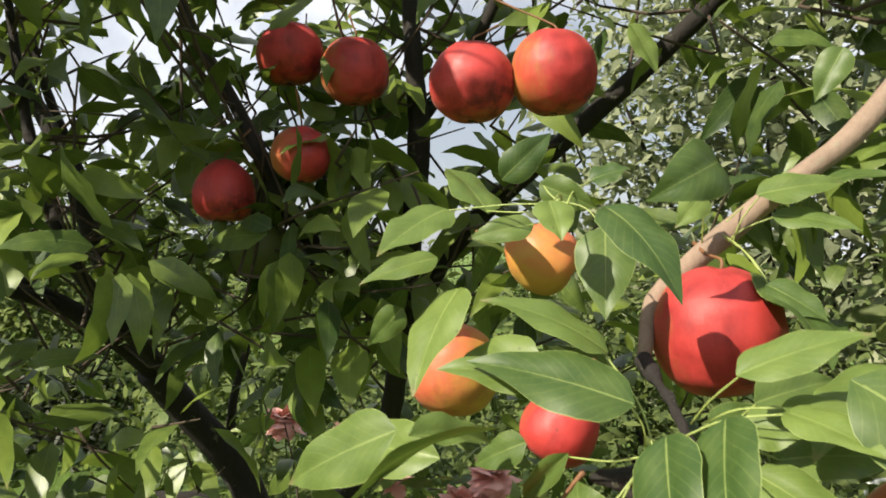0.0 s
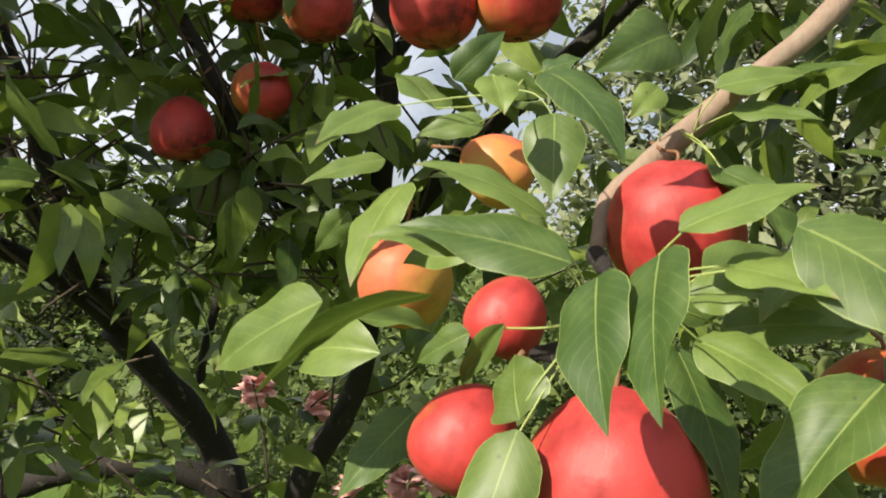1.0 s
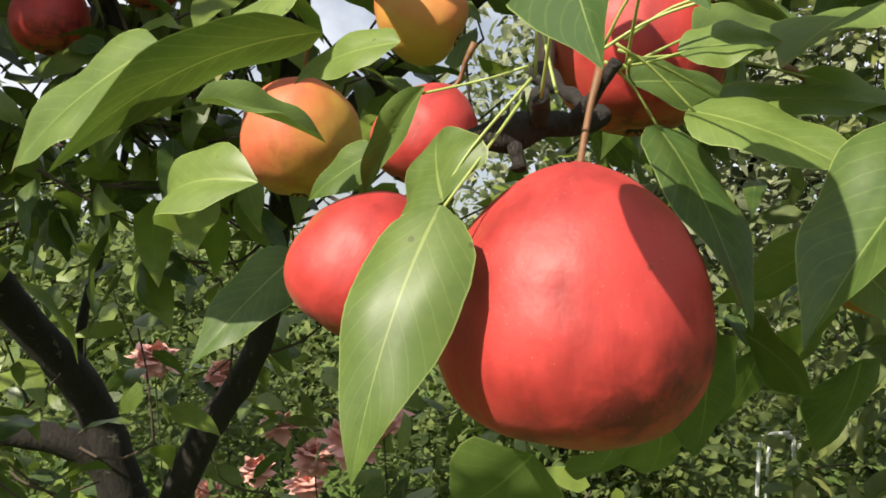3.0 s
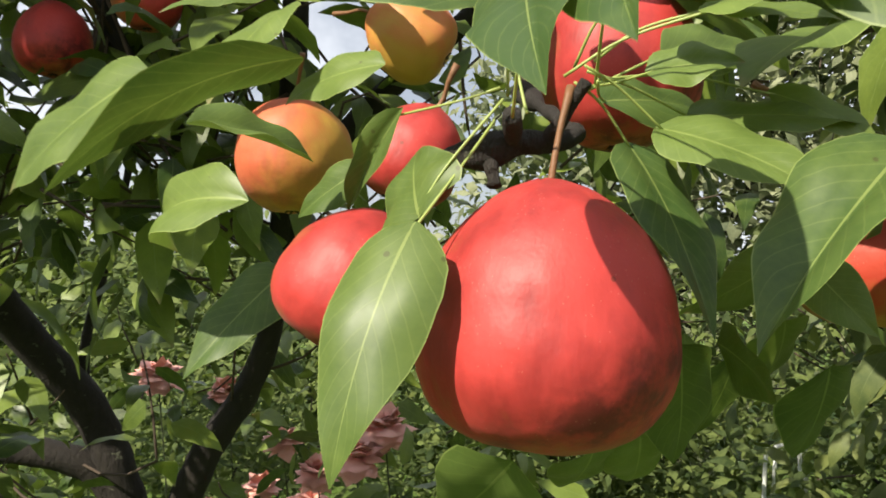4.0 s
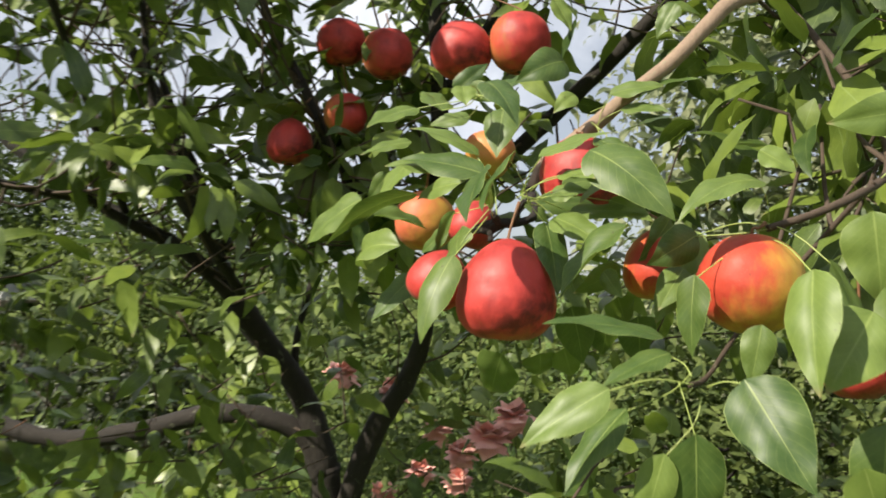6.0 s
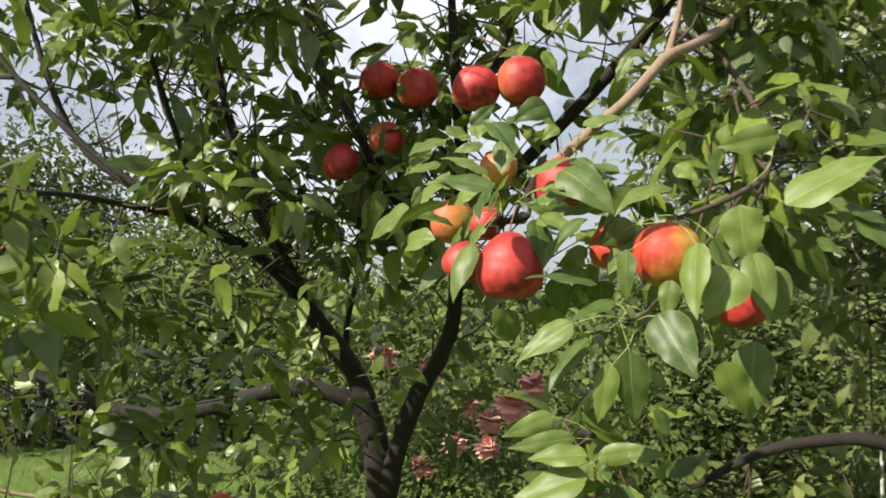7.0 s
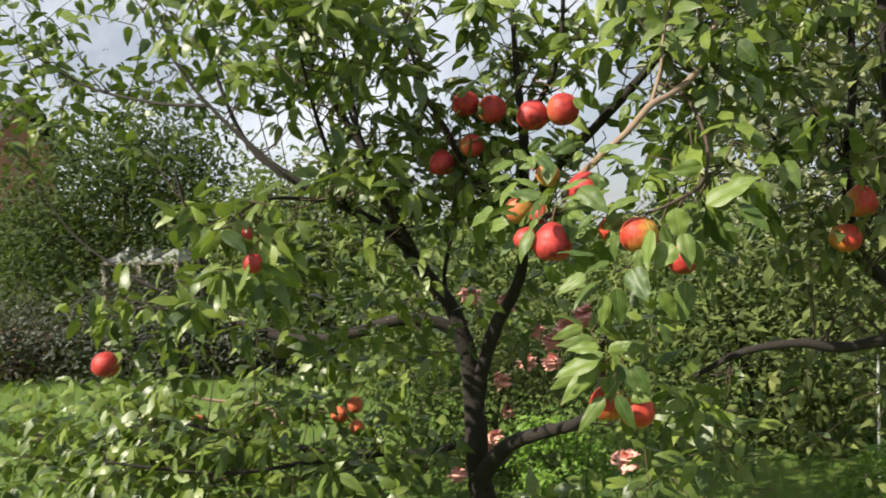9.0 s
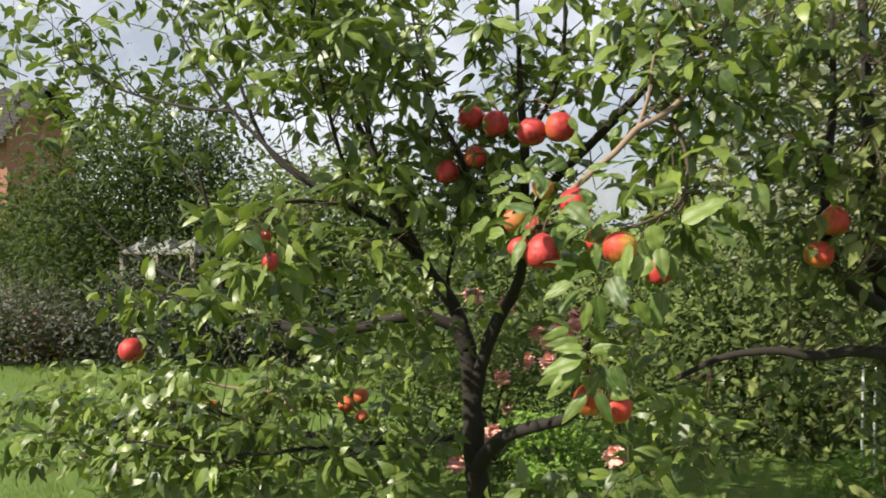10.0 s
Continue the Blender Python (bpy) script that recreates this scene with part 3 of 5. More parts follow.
HUBS = [(0.194, 0.471, 1.432), (0.164, 0.460, 1.418), (0.262, 0.676, 1.557), (0.115, 0.62, 1.585), (0.425, 0.415, 1.403), (0.352, 0.362, 1.262), (0.53, 0.46, 1.46), (0.30, 0.60, 1.06), (0.31, 0.57, 1.02), (0.33, 0.56, 0.95), (0.56, 0.5, 1.45)]


def hub_near(p):
    return min(HUBS, key=lambda h: (Vector(h) - p).length)


blade(pear_tree, (0.127, 0.438, 1.373), (0.101, 0.413, 1.282), 0.041, Vector((-0.34, -0.90, 0.27)), 0.8, 0.2, hub_near)  # heart
blade(pear_tree, (0.128, 0.452, 1.375), (0.126, 0.486, 1.405), 0.045, Vector((-0.71, -0.48, 0.51)), 0.4, 0.3, hub_near)  # heart2
blade(pear_tree, (0.079, 0.470, 1.440), (-0.021, 0.465, 1.381), 0.037, Vector((0.45, -0.30, -0.80)), -0.9, 0.3, hub_near)  # long
blade(pear_tree, (0.015, 0.477, 1.434), (-0.065, 0.523, 1.384), 0.047, Vector((-0.63, -0.68, 0.38)), 0.4, 0.42, hub_near)  # long2
blade(pear_tree, (0.060, 0.563, 1.353), (0.010, 0.551, 1.295), 0.038, Vector((-0.28, -0.86, 0.42)), 0.4, 0.42, hub_near)  # lowl
blade(pear_tree, (0.161, 0.399, 1.454), (0.157, 0.330, 1.397), 0.040, Vector((-0.68, -0.44, 0.59)), 0.35, 0.55, hub_near)  # hang1
blade(pear_tree, (0.188, 0.393, 1.465), (0.173, 0.313, 1.405), 0.042, Vector((-0.76, -0.29, 0.58)), 0.35, 0.5, hub_near)  # hang2
blade(pear_tree, (0.226, 0.477, 1.417), (0.280, 0.430, 1.383), 0.037, Vector((-0.14, -0.67, 0.73)), 0.5, 0.42, hub_near)  # right1
blade(pear_tree, (0.241, 0.484, 1.422), (0.326, 0.492, 1.423), 0.036, Vector((0.05, -0.57, 0.82)), 0.4, 0.42, hub_near)  # right2
blade(pear_tree, (0.301, 0.421, 1.405), (0.237, 0.399, 1.331), 0.050, Vector((-0.61, -0.44, 0.66)), 0.4, 0.75, hub_near)  # right3
blade(pear_tree, (0.278, 0.449, 1.361), (0.297, 0.433, 1.335), 0.022, Vector((-0.54, -0.84, 0.10)), 0.4, 0.42, hub_near)  # right4
blade(pear_tree, (0.262, 0.430, 1.480), (0.340, 0.384, 1.406), 0.059, Vector((-0.02, -0.86, 0.51)), 0.9, 0.3, hub_near)  # bigleaf
blade(pear_tree, (0.143, 0.486, 1.484), (0.064, 0.487, 1.514), 0.034, Vector((0.30, -0.48, 0.83)), 0.7, 0.42, hub_near)  # xleaf1
blade(pear_tree, (0.154, 0.453, 1.459), (0.057, 0.475, 1.478), 0.046, Vector((-0.01, -0.68, 0.73)), 0.4, 0.42, hub_near)  # xleaf2
blade(pear_tree, (0.107, 0.477, 1.465), (0.037, 0.483, 1.471), 0.032, Vector((0.03, -0.56, 0.83)), 0.6, 0.42, hub_near)  # xleaf3
blade(pear_tree, (0.144, 0.520, 1.575), (0.185, 0.476, 1.514), 0.042, Vector((0.20, -0.72, 0.67)), 0.9, 0.42, hub_near)  # gloss
blade(pear_tree, (0.155, 0.604, 1.564), (0.152, 0.570, 1.496), 0.046, Vector((-0.08, -0.89, 0.45)), 0.4, 0.3, hub_near)  # vert
blade(pear_tree, (0.029, 0.664, 1.580), (-0.020, 0.599, 1.539), 0.044, Vector((0.03, -0.55, 0.83)), 0.4, 0.42, hub_near)  # up1
blade(pear_tree, (0.020, 0.683, 1.538), (-0.045, 0.657, 1.514), 0.031, Vector((0.00, -0.67, 0.74)), 0.4, 0.42, hub_near)  # up2
blade(pear_tree, (0.042, 0.638, 1.514), (0.014, 0.566, 1.437), 0.049, Vector((-0.47, -0.55, 0.69)), 0.5, 0.42, hub_near)  # up3
blade(pear_tree, (-0.010, 0.682, 1.494), (-0.042, 0.697, 1.459), 0.027, Vector((-0.16, -0.95, -0.26)), 0.4, 0.42, hub_near)  # up4
blade(pear_tree, (0.075, 0.701, 1.609), (0.119, 0.707, 1.652), 0.032, Vector((0.12, -0.99, 0.01)), 0.8, 0.42, hub_near)  # up5
blade(pear_tree, (0.064, 0.670, 1.577), (0.020, 0.749, 1.624), 0.046, Vector((0.28, -0.37, 0.89)), 0.4, 0.42, hub_near)  # up6
blade(pear_tree, (0.106, 0.631, 1.599), (0.152, 0.628, 1.580), 0.027, Vector((-0.09, -0.99, -0.07)), 0.4, 0.42, hub_near)  # up7
blade(pear_tree, (0.103, 0.668, 1.568), (0.047, 0.661, 1.554), 0.026, Vector((0.00, -0.89, 0.45)), 0.4, 0.42, hub_near)  # up8
blade(pear_tree, (0.110, 0.560, 1.581), (0.118, 0.540, 1.552), 0.030, SKYWARD, 0.35, 0.48, hub_near)  # up9
blade(pear_tree, (0.230, 0.573, 1.611), (0.174, 0.546, 1.580), 0.045, Vector((0.32, -0.92, 0.21)), 1.7, 0.42, hub_near)  # arch1
blade(pear_tree, (0.240, 0.655, 1.593), (0.214, 0.638, 1.565), 0.026, Vector((0.17, -0.91, 0.39)), 0.8, 0.42, hub_near)  # arch2
blade(pear_tree, (0.210, 0.453, 1.477), (0.284, 0.454, 1.502), 0.033, Vector((-0.27, -0.52, 0.81)), 0.4, 0.42, hub_near)  # ygr
blade(pear_tree, (0.312, 0.698, 1.602), (0.395, 0.653, 1.610), 0.038, Vector((-0.31, -0.41, 0.86)), 0.4, 0.42, hub_near)  # abr1
blade(pear_tree, (0.284, 0.660, 1.594), (0.354, 0.660, 1.604), 0.032, SKYWARD, 0.35, 0.48, hub_near)  # abr2
blade(pear_tree, (0.300, 0.670, 1.578), (0.358, 0.635, 1.564), 0.028, Vector((-0.20, -0.63, 0.75)), 0.4, 0.42, hub_near)  # abr3
blade(pear_tree, (0.273, 0.600, 1.523), (0.311, 0.580, 1.497), 0.030, SKYWARD, 0.35, 0.48, hub_near)  # abr4
blade(pear_tree, (0.148, 0.650, 1.604), (0.181, 0.650, 1.614), 0.030, SKYWARD, 0.35, 0.48, hub_near)  # abr5
blade(pear_tree, (0.202, 0.800, 1.776), (0.229, 0.800, 1.724), 0.030, SKYWARD, 0.35, 0.48, hub_near)  # tl1
blade(pear_tree, (0.368, 0.700, 1.725), (0.344, 0.700, 1.677), 0.030, SKYWARD, 0.35, 0.48, hub_near)  # tl2
blade(pear_tree, (0.033, 0.584, 1.389), (-0.035, 0.681, 1.360), 0.048, Vector((-0.80, -0.43, 0.43)), 1.6, 0.6, hub_near)  # curl1
blade(pear_tree, (0.017, 0.521, 1.420), (0.072, 0.557, 1.408), 0.028, Vector((0.45, -0.41, 0.80)), 0.4, 0.9, hub_near)  # fold1
blade(pear_tree, (0.106, 0.588, 1.468), (0.042, 0.635, 1.452), 0.036, Vector((-0.58, -0.61, 0.54)), 0.6, 0.42, hub_near)  # under1
blade(pear_tree, (0.097, 0.570, 1.407), (0.058, 0.598, 1.381), 0.027, Vector((-0.66, -0.72, 0.20)), 0.4, 0.42, hub_near)  # small1
blade(pear_tree, (0.120, 0.481, 1.423), (0.094, 0.522, 1.380), 0.016, Vector((-0.68, -0.69, -0.25)), 0.4, 0.9, hub_near)  # brown1
blade(pear_tree, (0.222, 0.480, 1.441), (0.261, 0.470, 1.444), 0.030, SKYWARD, 0.35, 0.48, hub_near)  # rtop1
blade(pear_tree, (0.233, 0.495, 1.454), (0.294, 0.530, 1.464), 0.032, Vector((0.33, -0.76, 0.56)), 0.4, 0.42, hub_near)  # rtop2
blade(pear_tree, (0.207, 0.499, 1.432), (0.271, 0.543, 1.437), 0.035, Vector((0.39, -0.63, 0.67)), 0.4, 0.42, hub_near)  # rtop3
blade(pear_tree, (0.283, 0.499, 1.439), (0.329, 0.486, 1.414), 0.025, Vector((0.05, -0.84, 0.54)), 0.4, 0.42, hub_near)  # rtop4
blade(pear_tree, (0.173, 0.502, 1.270), (0.151, 0.604, 1.214), 0.054, FRONT, 0.35, 0.34, hub_near)  # below1
blade(pear_tree, (0.264, 0.503, 1.325), (0.262, 0.438, 1.309), 0.031, Vector((1.0, -0.95, 0.0)), 0.35, 0.34, hub_near)  # rlow1
blade(pear_tree, (0.296, 0.500, 1.367), (0.247, 0.500, 1.338), 0.030, Vector((1.0, -0.95, 0.0)), 0.35, 0.34, hub_near)  # rlow2
blade(pear_tree, (0.355, 0.367, 1.358), (0.355, 0.371, 1.285), 0.033, Vector((-0.59, -0.80, -0.04)), 0.4, 0.42, hub_near)  # rlow3
blade(pear_tree, (0.352, 0.453, 1.362), (0.329, 0.447, 1.311), 0.030, FRONT, 0.35, 0.34, hub_near)  # rlow4
blade(pear_tree, (0.318, 0.243, 1.309), (0.232, 0.207, 1.316), 0.037, Vector((0.18, -0.26, 0.95)), 0.4, 0.42, hub_near)  # wavy
blade(pear_tree, (0.283, 0.335, 1.258), (0.209, 0.325, 1.205), 0.041, Vector((-0.22, -0.85, 0.48)), 0.4, 0.42, hub_near)  # q1
blade(pear_tree, (0.300, 0.392, 1.234), (0.247, 0.361, 1.159), 0.043, Vector((-0.57, -0.54, 0.63)), 0.4, 0.42, hub_near)  # q2
blade(pear_tree, (0.337, 0.389, 1.287), (0.276, 0.352, 1.256), 0.031, Vector((-0.12, -0.52, 0.85)), 0.4, 0.42, hub_near)  # q3
blade(pear_tree, (0.394, 0.346, 1.271), (0.438, 0.298, 1.190), 0.063, Vector((-0.30, -0.88, 0.36)), 0.4, 0.42, hub_near)  # q4
blade(pear_tree, (0.357, 0.357, 1.221), (0.363, 0.388, 1.120), 0.049, Vector((-0.07, -0.95, -0.30)), 0.4, 0.42, hub_near)  # q5
blade(pear_tree, (0.332, 0.362, 1.202), (0.313, 0.376, 1.118), 0.035, FRONT, 0.35, 0.34, hub_near)  # q6
blade(pear_tree, (0.444, 0.336, 1.364), (0.439, 0.295, 1.264), 0.048, Vector((-0.69, -0.66, 0.30)), 0.4, 0.42, hub_near)  # q7
blade(pear_tree, (0.492, 0.344, 1.331), (0.452, 0.327, 1.264), 0.063, Vector((-0.09, -0.95, 0.30)), 0.4, 0.42, hub_near)  # q8
blade(pear_tree, (0.503, 0.379, 1.417), (0.515, 0.391, 1.335), 0.057, Vector((-0.25, -0.95, -0.17)), 0.4, 0.42, hub_near)  # q9
blade(pear_tree, (0.567, 0.450, 1.523), (0.484, 0.450, 1.509), 0.044, Vector((0.03, -0.99, -0.16)), 0.4, 0.42, hub_near)  # q10
blade(pear_tree, (0.426, 0.459, 1.485), (0.458, 0.449, 1.460), 0.030, SKYWARD, 0.35, 0.48, hub_near)  # q11
blade(pear_tree, (0.415, 0.396, 1.445), (0.339, 0.361, 1.402), 0.042, Vector((-0.19, -0.57, 0.80)), 1.2, 0.42, hub_near)  # q12
blade(pear_tree, (0.414, 0.380, 1.316), (0.405, 0.380, 1.261), 0.030, FRONT, 0.35, 0.34, hub_near)  # q13
blade(pear_tree, (0.470, 0.294, 1.215), (0.500, 0.330, 1.143), 0.040, FRONT, 0.35, 0.34, hub_near)  # q14
blade(pear_tree, (0.523, 0.400, 1.233), (0.514, 0.400, 1.123), 0.056, FRONT, 0.35, 0.34, hub_near)  # q15
blade(pear_tree, (0.550, 0.400, 1.335), (0.559, 0.400, 1.256), 0.037, FRONT, 0.35, 0.34, hub_near)  # q16
blade(pear_tree, (0.515, 0.400, 1.364), (0.553, 0.400, 1.316), 0.030, FRONT, 0.35, 0.34, hub_near)  # q17
blade(pear_tree, (0.614, 0.450, 1.373), (0.653, 0.450, 1.347), 0.030, SKYWARD, 0.35, 0.48, hub_near)  # q18
blade(pear_tree, (0.664, 0.450, 1.404), (0.724, 0.450, 1.350), 0.037, SKYWARD, 0.35, 0.48, hub_near)  # q19
blade(pear_tree, (0.575, 0.450, 1.423), (0.708, 0.450, 1.488), 0.068, SKYWARD, 0.35, 0.48, hub_near)  # q20
blade(pear_tree, (0.652, 0.450, 1.419), (0.712, 0.450, 1.388), 0.031, SKYWARD, 0.35, 0.48, hub_near)  # q21
blade(pear_tree, (0.390, 0.450, 1.009), (0.429, 0.450, 0.929), 0.041, FRONT, 0.35, 0.34, hub_near)  # q22
blade(pear_tree, (0.354, 0.500, 1.049), (0.414, 0.500, 1.054), 0.030, SKYWARD, 0.35, 0.48, hub_near)  # q23
blade(pear_tree, (0.282, 0.500, 1.007), (0.204, 0.500, 0.980), 0.038, SKYWARD, 0.35, 0.48, hub_near)  # q24
blade(pear_tree, (0.294, 0.500, 1.048), (0.201, 0.500, 1.037), 0.043, SKYWARD, 0.35, 0.48, hub_near)  # q25
blade(pear_tree, (0.293, 0.500, 1.018), (0.167, 0.500, 0.959), 0.064, SKYWARD, 0.35, 0.48, hub_near)  # q26
blade(pear_tree, (0.272, 0.500, 0.997), (0.228, 0.500, 0.915), 0.043, FRONT, 0.35, 0.34, hub_near)  # q27
# shaded leaves that hang behind the large pear
blade(pear_tree, (0.246, 0.500, 1.324), (0.259, 0.545, 1.259), 0.045, UNDER, 0.4, 0.2, hub_near)
blade(pear_tree, (0.284, 0.530, 1.317), (0.280, 0.575, 1.268), 0.042, UNDER, 0.4, 0.2, hub_near)
blade(pear_tree, (0.315, 0.500, 1.316), (0.320, 0.545, 1.263), 0.045, UNDER, 0.4, 0.2, hub_near)
blade(pear_tree, (0.238, 0.530, 1.277), (0.246, 0.575, 1.242), 0.040, UNDER, 0.4, 0.2, hub_near)
blade(pear_tree, (0.294, 0.500, 1.336), (0.305, 0.545, 1.303), 0.035, UNDER, 0.4, 0.2, hub_near)
blade(pear_tree, (0.213, 0.520, 1.271), (0.209, 0.565, 1.242), 0.040, UNDER, 0.4, 0.2, hub_near)
# a long leaf that hangs in shade beside it, and one behind the yellow-green leaf
blade(pear_tree, (0.217, 0.487, 1.412), (0.234, 0.427, 1.333), 0.037, Vector((0.34, -0.80, 0.50)), 0.4, 0.42, hub_near)
blade(pear_tree, (0.290, 0.647, 1.522), (0.292, 0.527, 1.470), 0.065, Vector((0.48, -0.34, 0.81)), 0.4, 0.42, hub_near)
blade(pear_tree, (0.236, 0.451, 1.458), (0.268, 0.395, 1.446), 0.027, Vector((-0.30, -0.37, 0.88)), 0.4, 0.42, hub_near)
blade(pear_tree, (0.327, 0.518, 1.475), (0.252, 0.453, 1.429), 0.055, Vector((-0.30, -0.31, 0.90)), 0.4, 0.42, hub_near)
blade(pear_tree, (0.235, 0.454, 1.460), (0.289, 0.445, 1.454), 0.022, Vector((0.01, -0.58, 0.82)), 0.4, 0.42, hub_near)
blade(pear_tree, (0.366, 0.440, 1.399), (0.317, 0.420, 1.367), 0.040, Vector((0.5, -0.8, 0.1)), 0.5, 0.3, hub_near)
blade(pear_tree, (0.355, 0.450, 1.366), (0.329, 0.420, 1.324), 0.034, Vector((-0.2, -1.0, 0.1)), 0.4, 0.3, hub_near)
# leaves that half cover the pears beside the large one
blade(pear_tree, (0.372, 0.480, 1.405), (0.345, 0.465, 1.335), 0.036, FRONT, 0.4, 0.4, hub_near)
blade(pear_tree, (0.345, 0.490, 1.420), (0.312, 0.470, 1.372), 0.032, Vector((0.9, -0.7, 0.0)), 0.4, 0.4, hub_near)
blade(pear_tree, (0.470, 0.385, 1.375), (0.492, 0.360, 1.275), 0.046, Vector((0.9, -0.7, 0.0)), 0.5, 0.4, hub_near)
blade(pear_tree, (0.520, 0.385, 1.355), (0.535, 0.365, 1.260), 0.044, FRONT, 0.5, 0.4, hub_near)
# the rosette over the low pair of pears
blade(pear_tree, (0.335, 0.520, 0.915), (0.385, 0.520, 0.818), 0.041, FRONT, 0.4, 0.25, hub_near)
blade(pear_tree, (0.300, 0.530, 0.907), (0.227, 0.520, 0.807), 0.041, FRONT, 0.4, 0.25, hub_near)
blade(pear_tree, (0.279, 0.560, 0.992), (0.175, 0.540, 0.875), 0.057, FRONT, 0.4, 0.25, hub_near)
blade(pear_tree, (0.297, 0.560, 1.024), (0.198, 0.550, 0.969), 0.036, FRONT, 0.4, 0.25, hub_near)
blade(pear_tree, (0.330, 0.570, 0.989), (0.393, 0.550, 0.908), 0.039, FRONT, 0.4, 0.25, hub_near)
blade(pear_tree, (0.308, 0.580, 1.029), (0.399, 0.570, 1.051), 0.036, FRONT, 0.4, 0.25, hub_near)
blade(pear_tree, (0.326, 0.570, 0.974), (0.314, 0.550, 0.881), 0.036, FRONT, 0.4, 0.25, hub_near)
blade(pear_tree, (0.270, 0.580, 1.059), (0.161, 0.560, 1.041), 0.036, FRONT, 0.4, 0.25, hub_near)
blade(pear_tree, (0.235, 0.600, 1.091), (0.148, 0.580, 1.055), 0.036, FRONT, 0.4, 0.25, hub_near)
blade(pear_tree, (0.360, 0.570, 0.906), (0.426, 0.560, 0.894), 0.036, FRONT, 0.4, 0.25, hub_near)
blade(pear_tree, (0.219, 0.580, 0.959), (0.140, 0.570, 0.912), 0.036, FRONT, 0.4, 0.25, hub_near)


OPEN = [((0.034, 0.977, 1.756), 0.085), ((0.136, 0.982, 1.769), 0.085), ((-0.263, 1.196, 1.850), 0.02), ((-0.156, 1.180, 1.818), 0.035), ((-0.353, 1.160, 1.640), 0.062), ((-0.231, 1.150, 1.690), 0.012), ((-1.244, 2.044, 0.422), 0.075), ((-1.131, 1.992, 0.490), 0.06), ((-1.522, 0.687, 0.922), 0.07), ((-2.014, 1.896, 0.383), 0.04), ((0.295, 0.621, 0.871), 0.07), ((0.381, 0.607, 0.852), 0.06), ((1.052, 1.202, 1.436), 0.025), ((1.002, 1.179, 1.306), 0.03), ((-5.85, 6.7, 1.13), 0.09), ((-6.35, 6.7, 1.13), 0.09)]


OPEN += [((0.253, 1.76, 0.364), 0.03), ((-0.782, 2.60, -0.03), 0.05), ((-0.51, 2.45, 0.235), 0.03), ((-0.013, 1.95, 0.90), 0.03), ((-0.17, 2.35, 0.675), 0.03), ((-0.38, 2.7, 0.61), 0.02), ((-0.58, 2.9, 0.46), 0.02), ((-0.12, 2.35, 0.24), 0.17)]
# the bare inner limbs carry no leaves on their open side
OPEN += [((a[0], a[1], a[2]), (0.3 if k in (1, 2, 3) else 0.1) * a[3]) for k, line in enumerate(BARE) for a in line[::4]]


OPEN_SIDES = [(0.42, -1.4, 1.37, -9.0), (0.20, 0.05, 1.48, 1.02)]
# gaps in the crown that let sun through to the herbs and low leaves
SUN_GAPS = [((-0.12, 2.35, 0.22), 0.32), ((-0.95, 2.10, 0.80), 0.36), ((-1.20, 2.05, 0.45), 0.12), ((1.30, 1.30, 0.50), 0.40), ((0.95, 1.40, 0.75), 0.25), ((1.60, 1.60, 0.15), 0.35), ((-0.353, 1.160, 1.65), 0.09)]


def hides_fruit(p):
    """Whether a leaf at p would hang right before one of the pears or bare limbs on the open side of the trees."""
    for ex, ey, ez, low in OPEN_SIDES:
        for (x, y, z), r in OPEN:
            if low < p.y < y:
                k = (y - p.y) / (y - ey)
                if math.hypot(p.x - x - k * (ex - x), p.z - z - k * (ez - z)) < r + 0.03:
                    return True
    return any(0.13 < (q := p - Vector(g)).dot(SUN_FROM) and (q - SUN_FROM * q.dot(SUN_FROM)).length < r for g, r in SUN_GAPS)


def clear_zone(p):
    """The open air before the tree, where only the leaves placed above hang."""
    if (p - Vector((0.34, 0.66, 1.0))).length < 0.19 and p.y > 0.56:
        return hides_fruit(p)
    if p.y > 0.4 and p.z > 1.90 and -1.1 < p.x < -0.35:
        return False
    if (p - Vector((-0.74, 0.38, 1.41))).length < 0.22:
        return p.x > -0.60
    if (p - Vector((0.62, 0.64, 1.50))).length < 0.20 or (p - Vector((0.56, 0.90, 1.98))).length < 0.3:
        return False
    if 0.79 < p.y < 1.0 and -0.15 < p.x < 0.6 and 1.25 < p.z < 1.62:
        return hides_fruit(p)
    if 0.66 < p.y < 1.0 and 0.14 < p.x < 0.6 and 1.05 < p.z < 1.42:
        return p.z > 1.36 and p.x < 0.2
    if p.y < 0.45 or (p.y < 0.88 and p.x > -0.75):
        return True
    if p.y < 1.0 and -0.30 < p.x < 0.75 and p.z > 1.1:
        return True
    return hides_fruit(p)


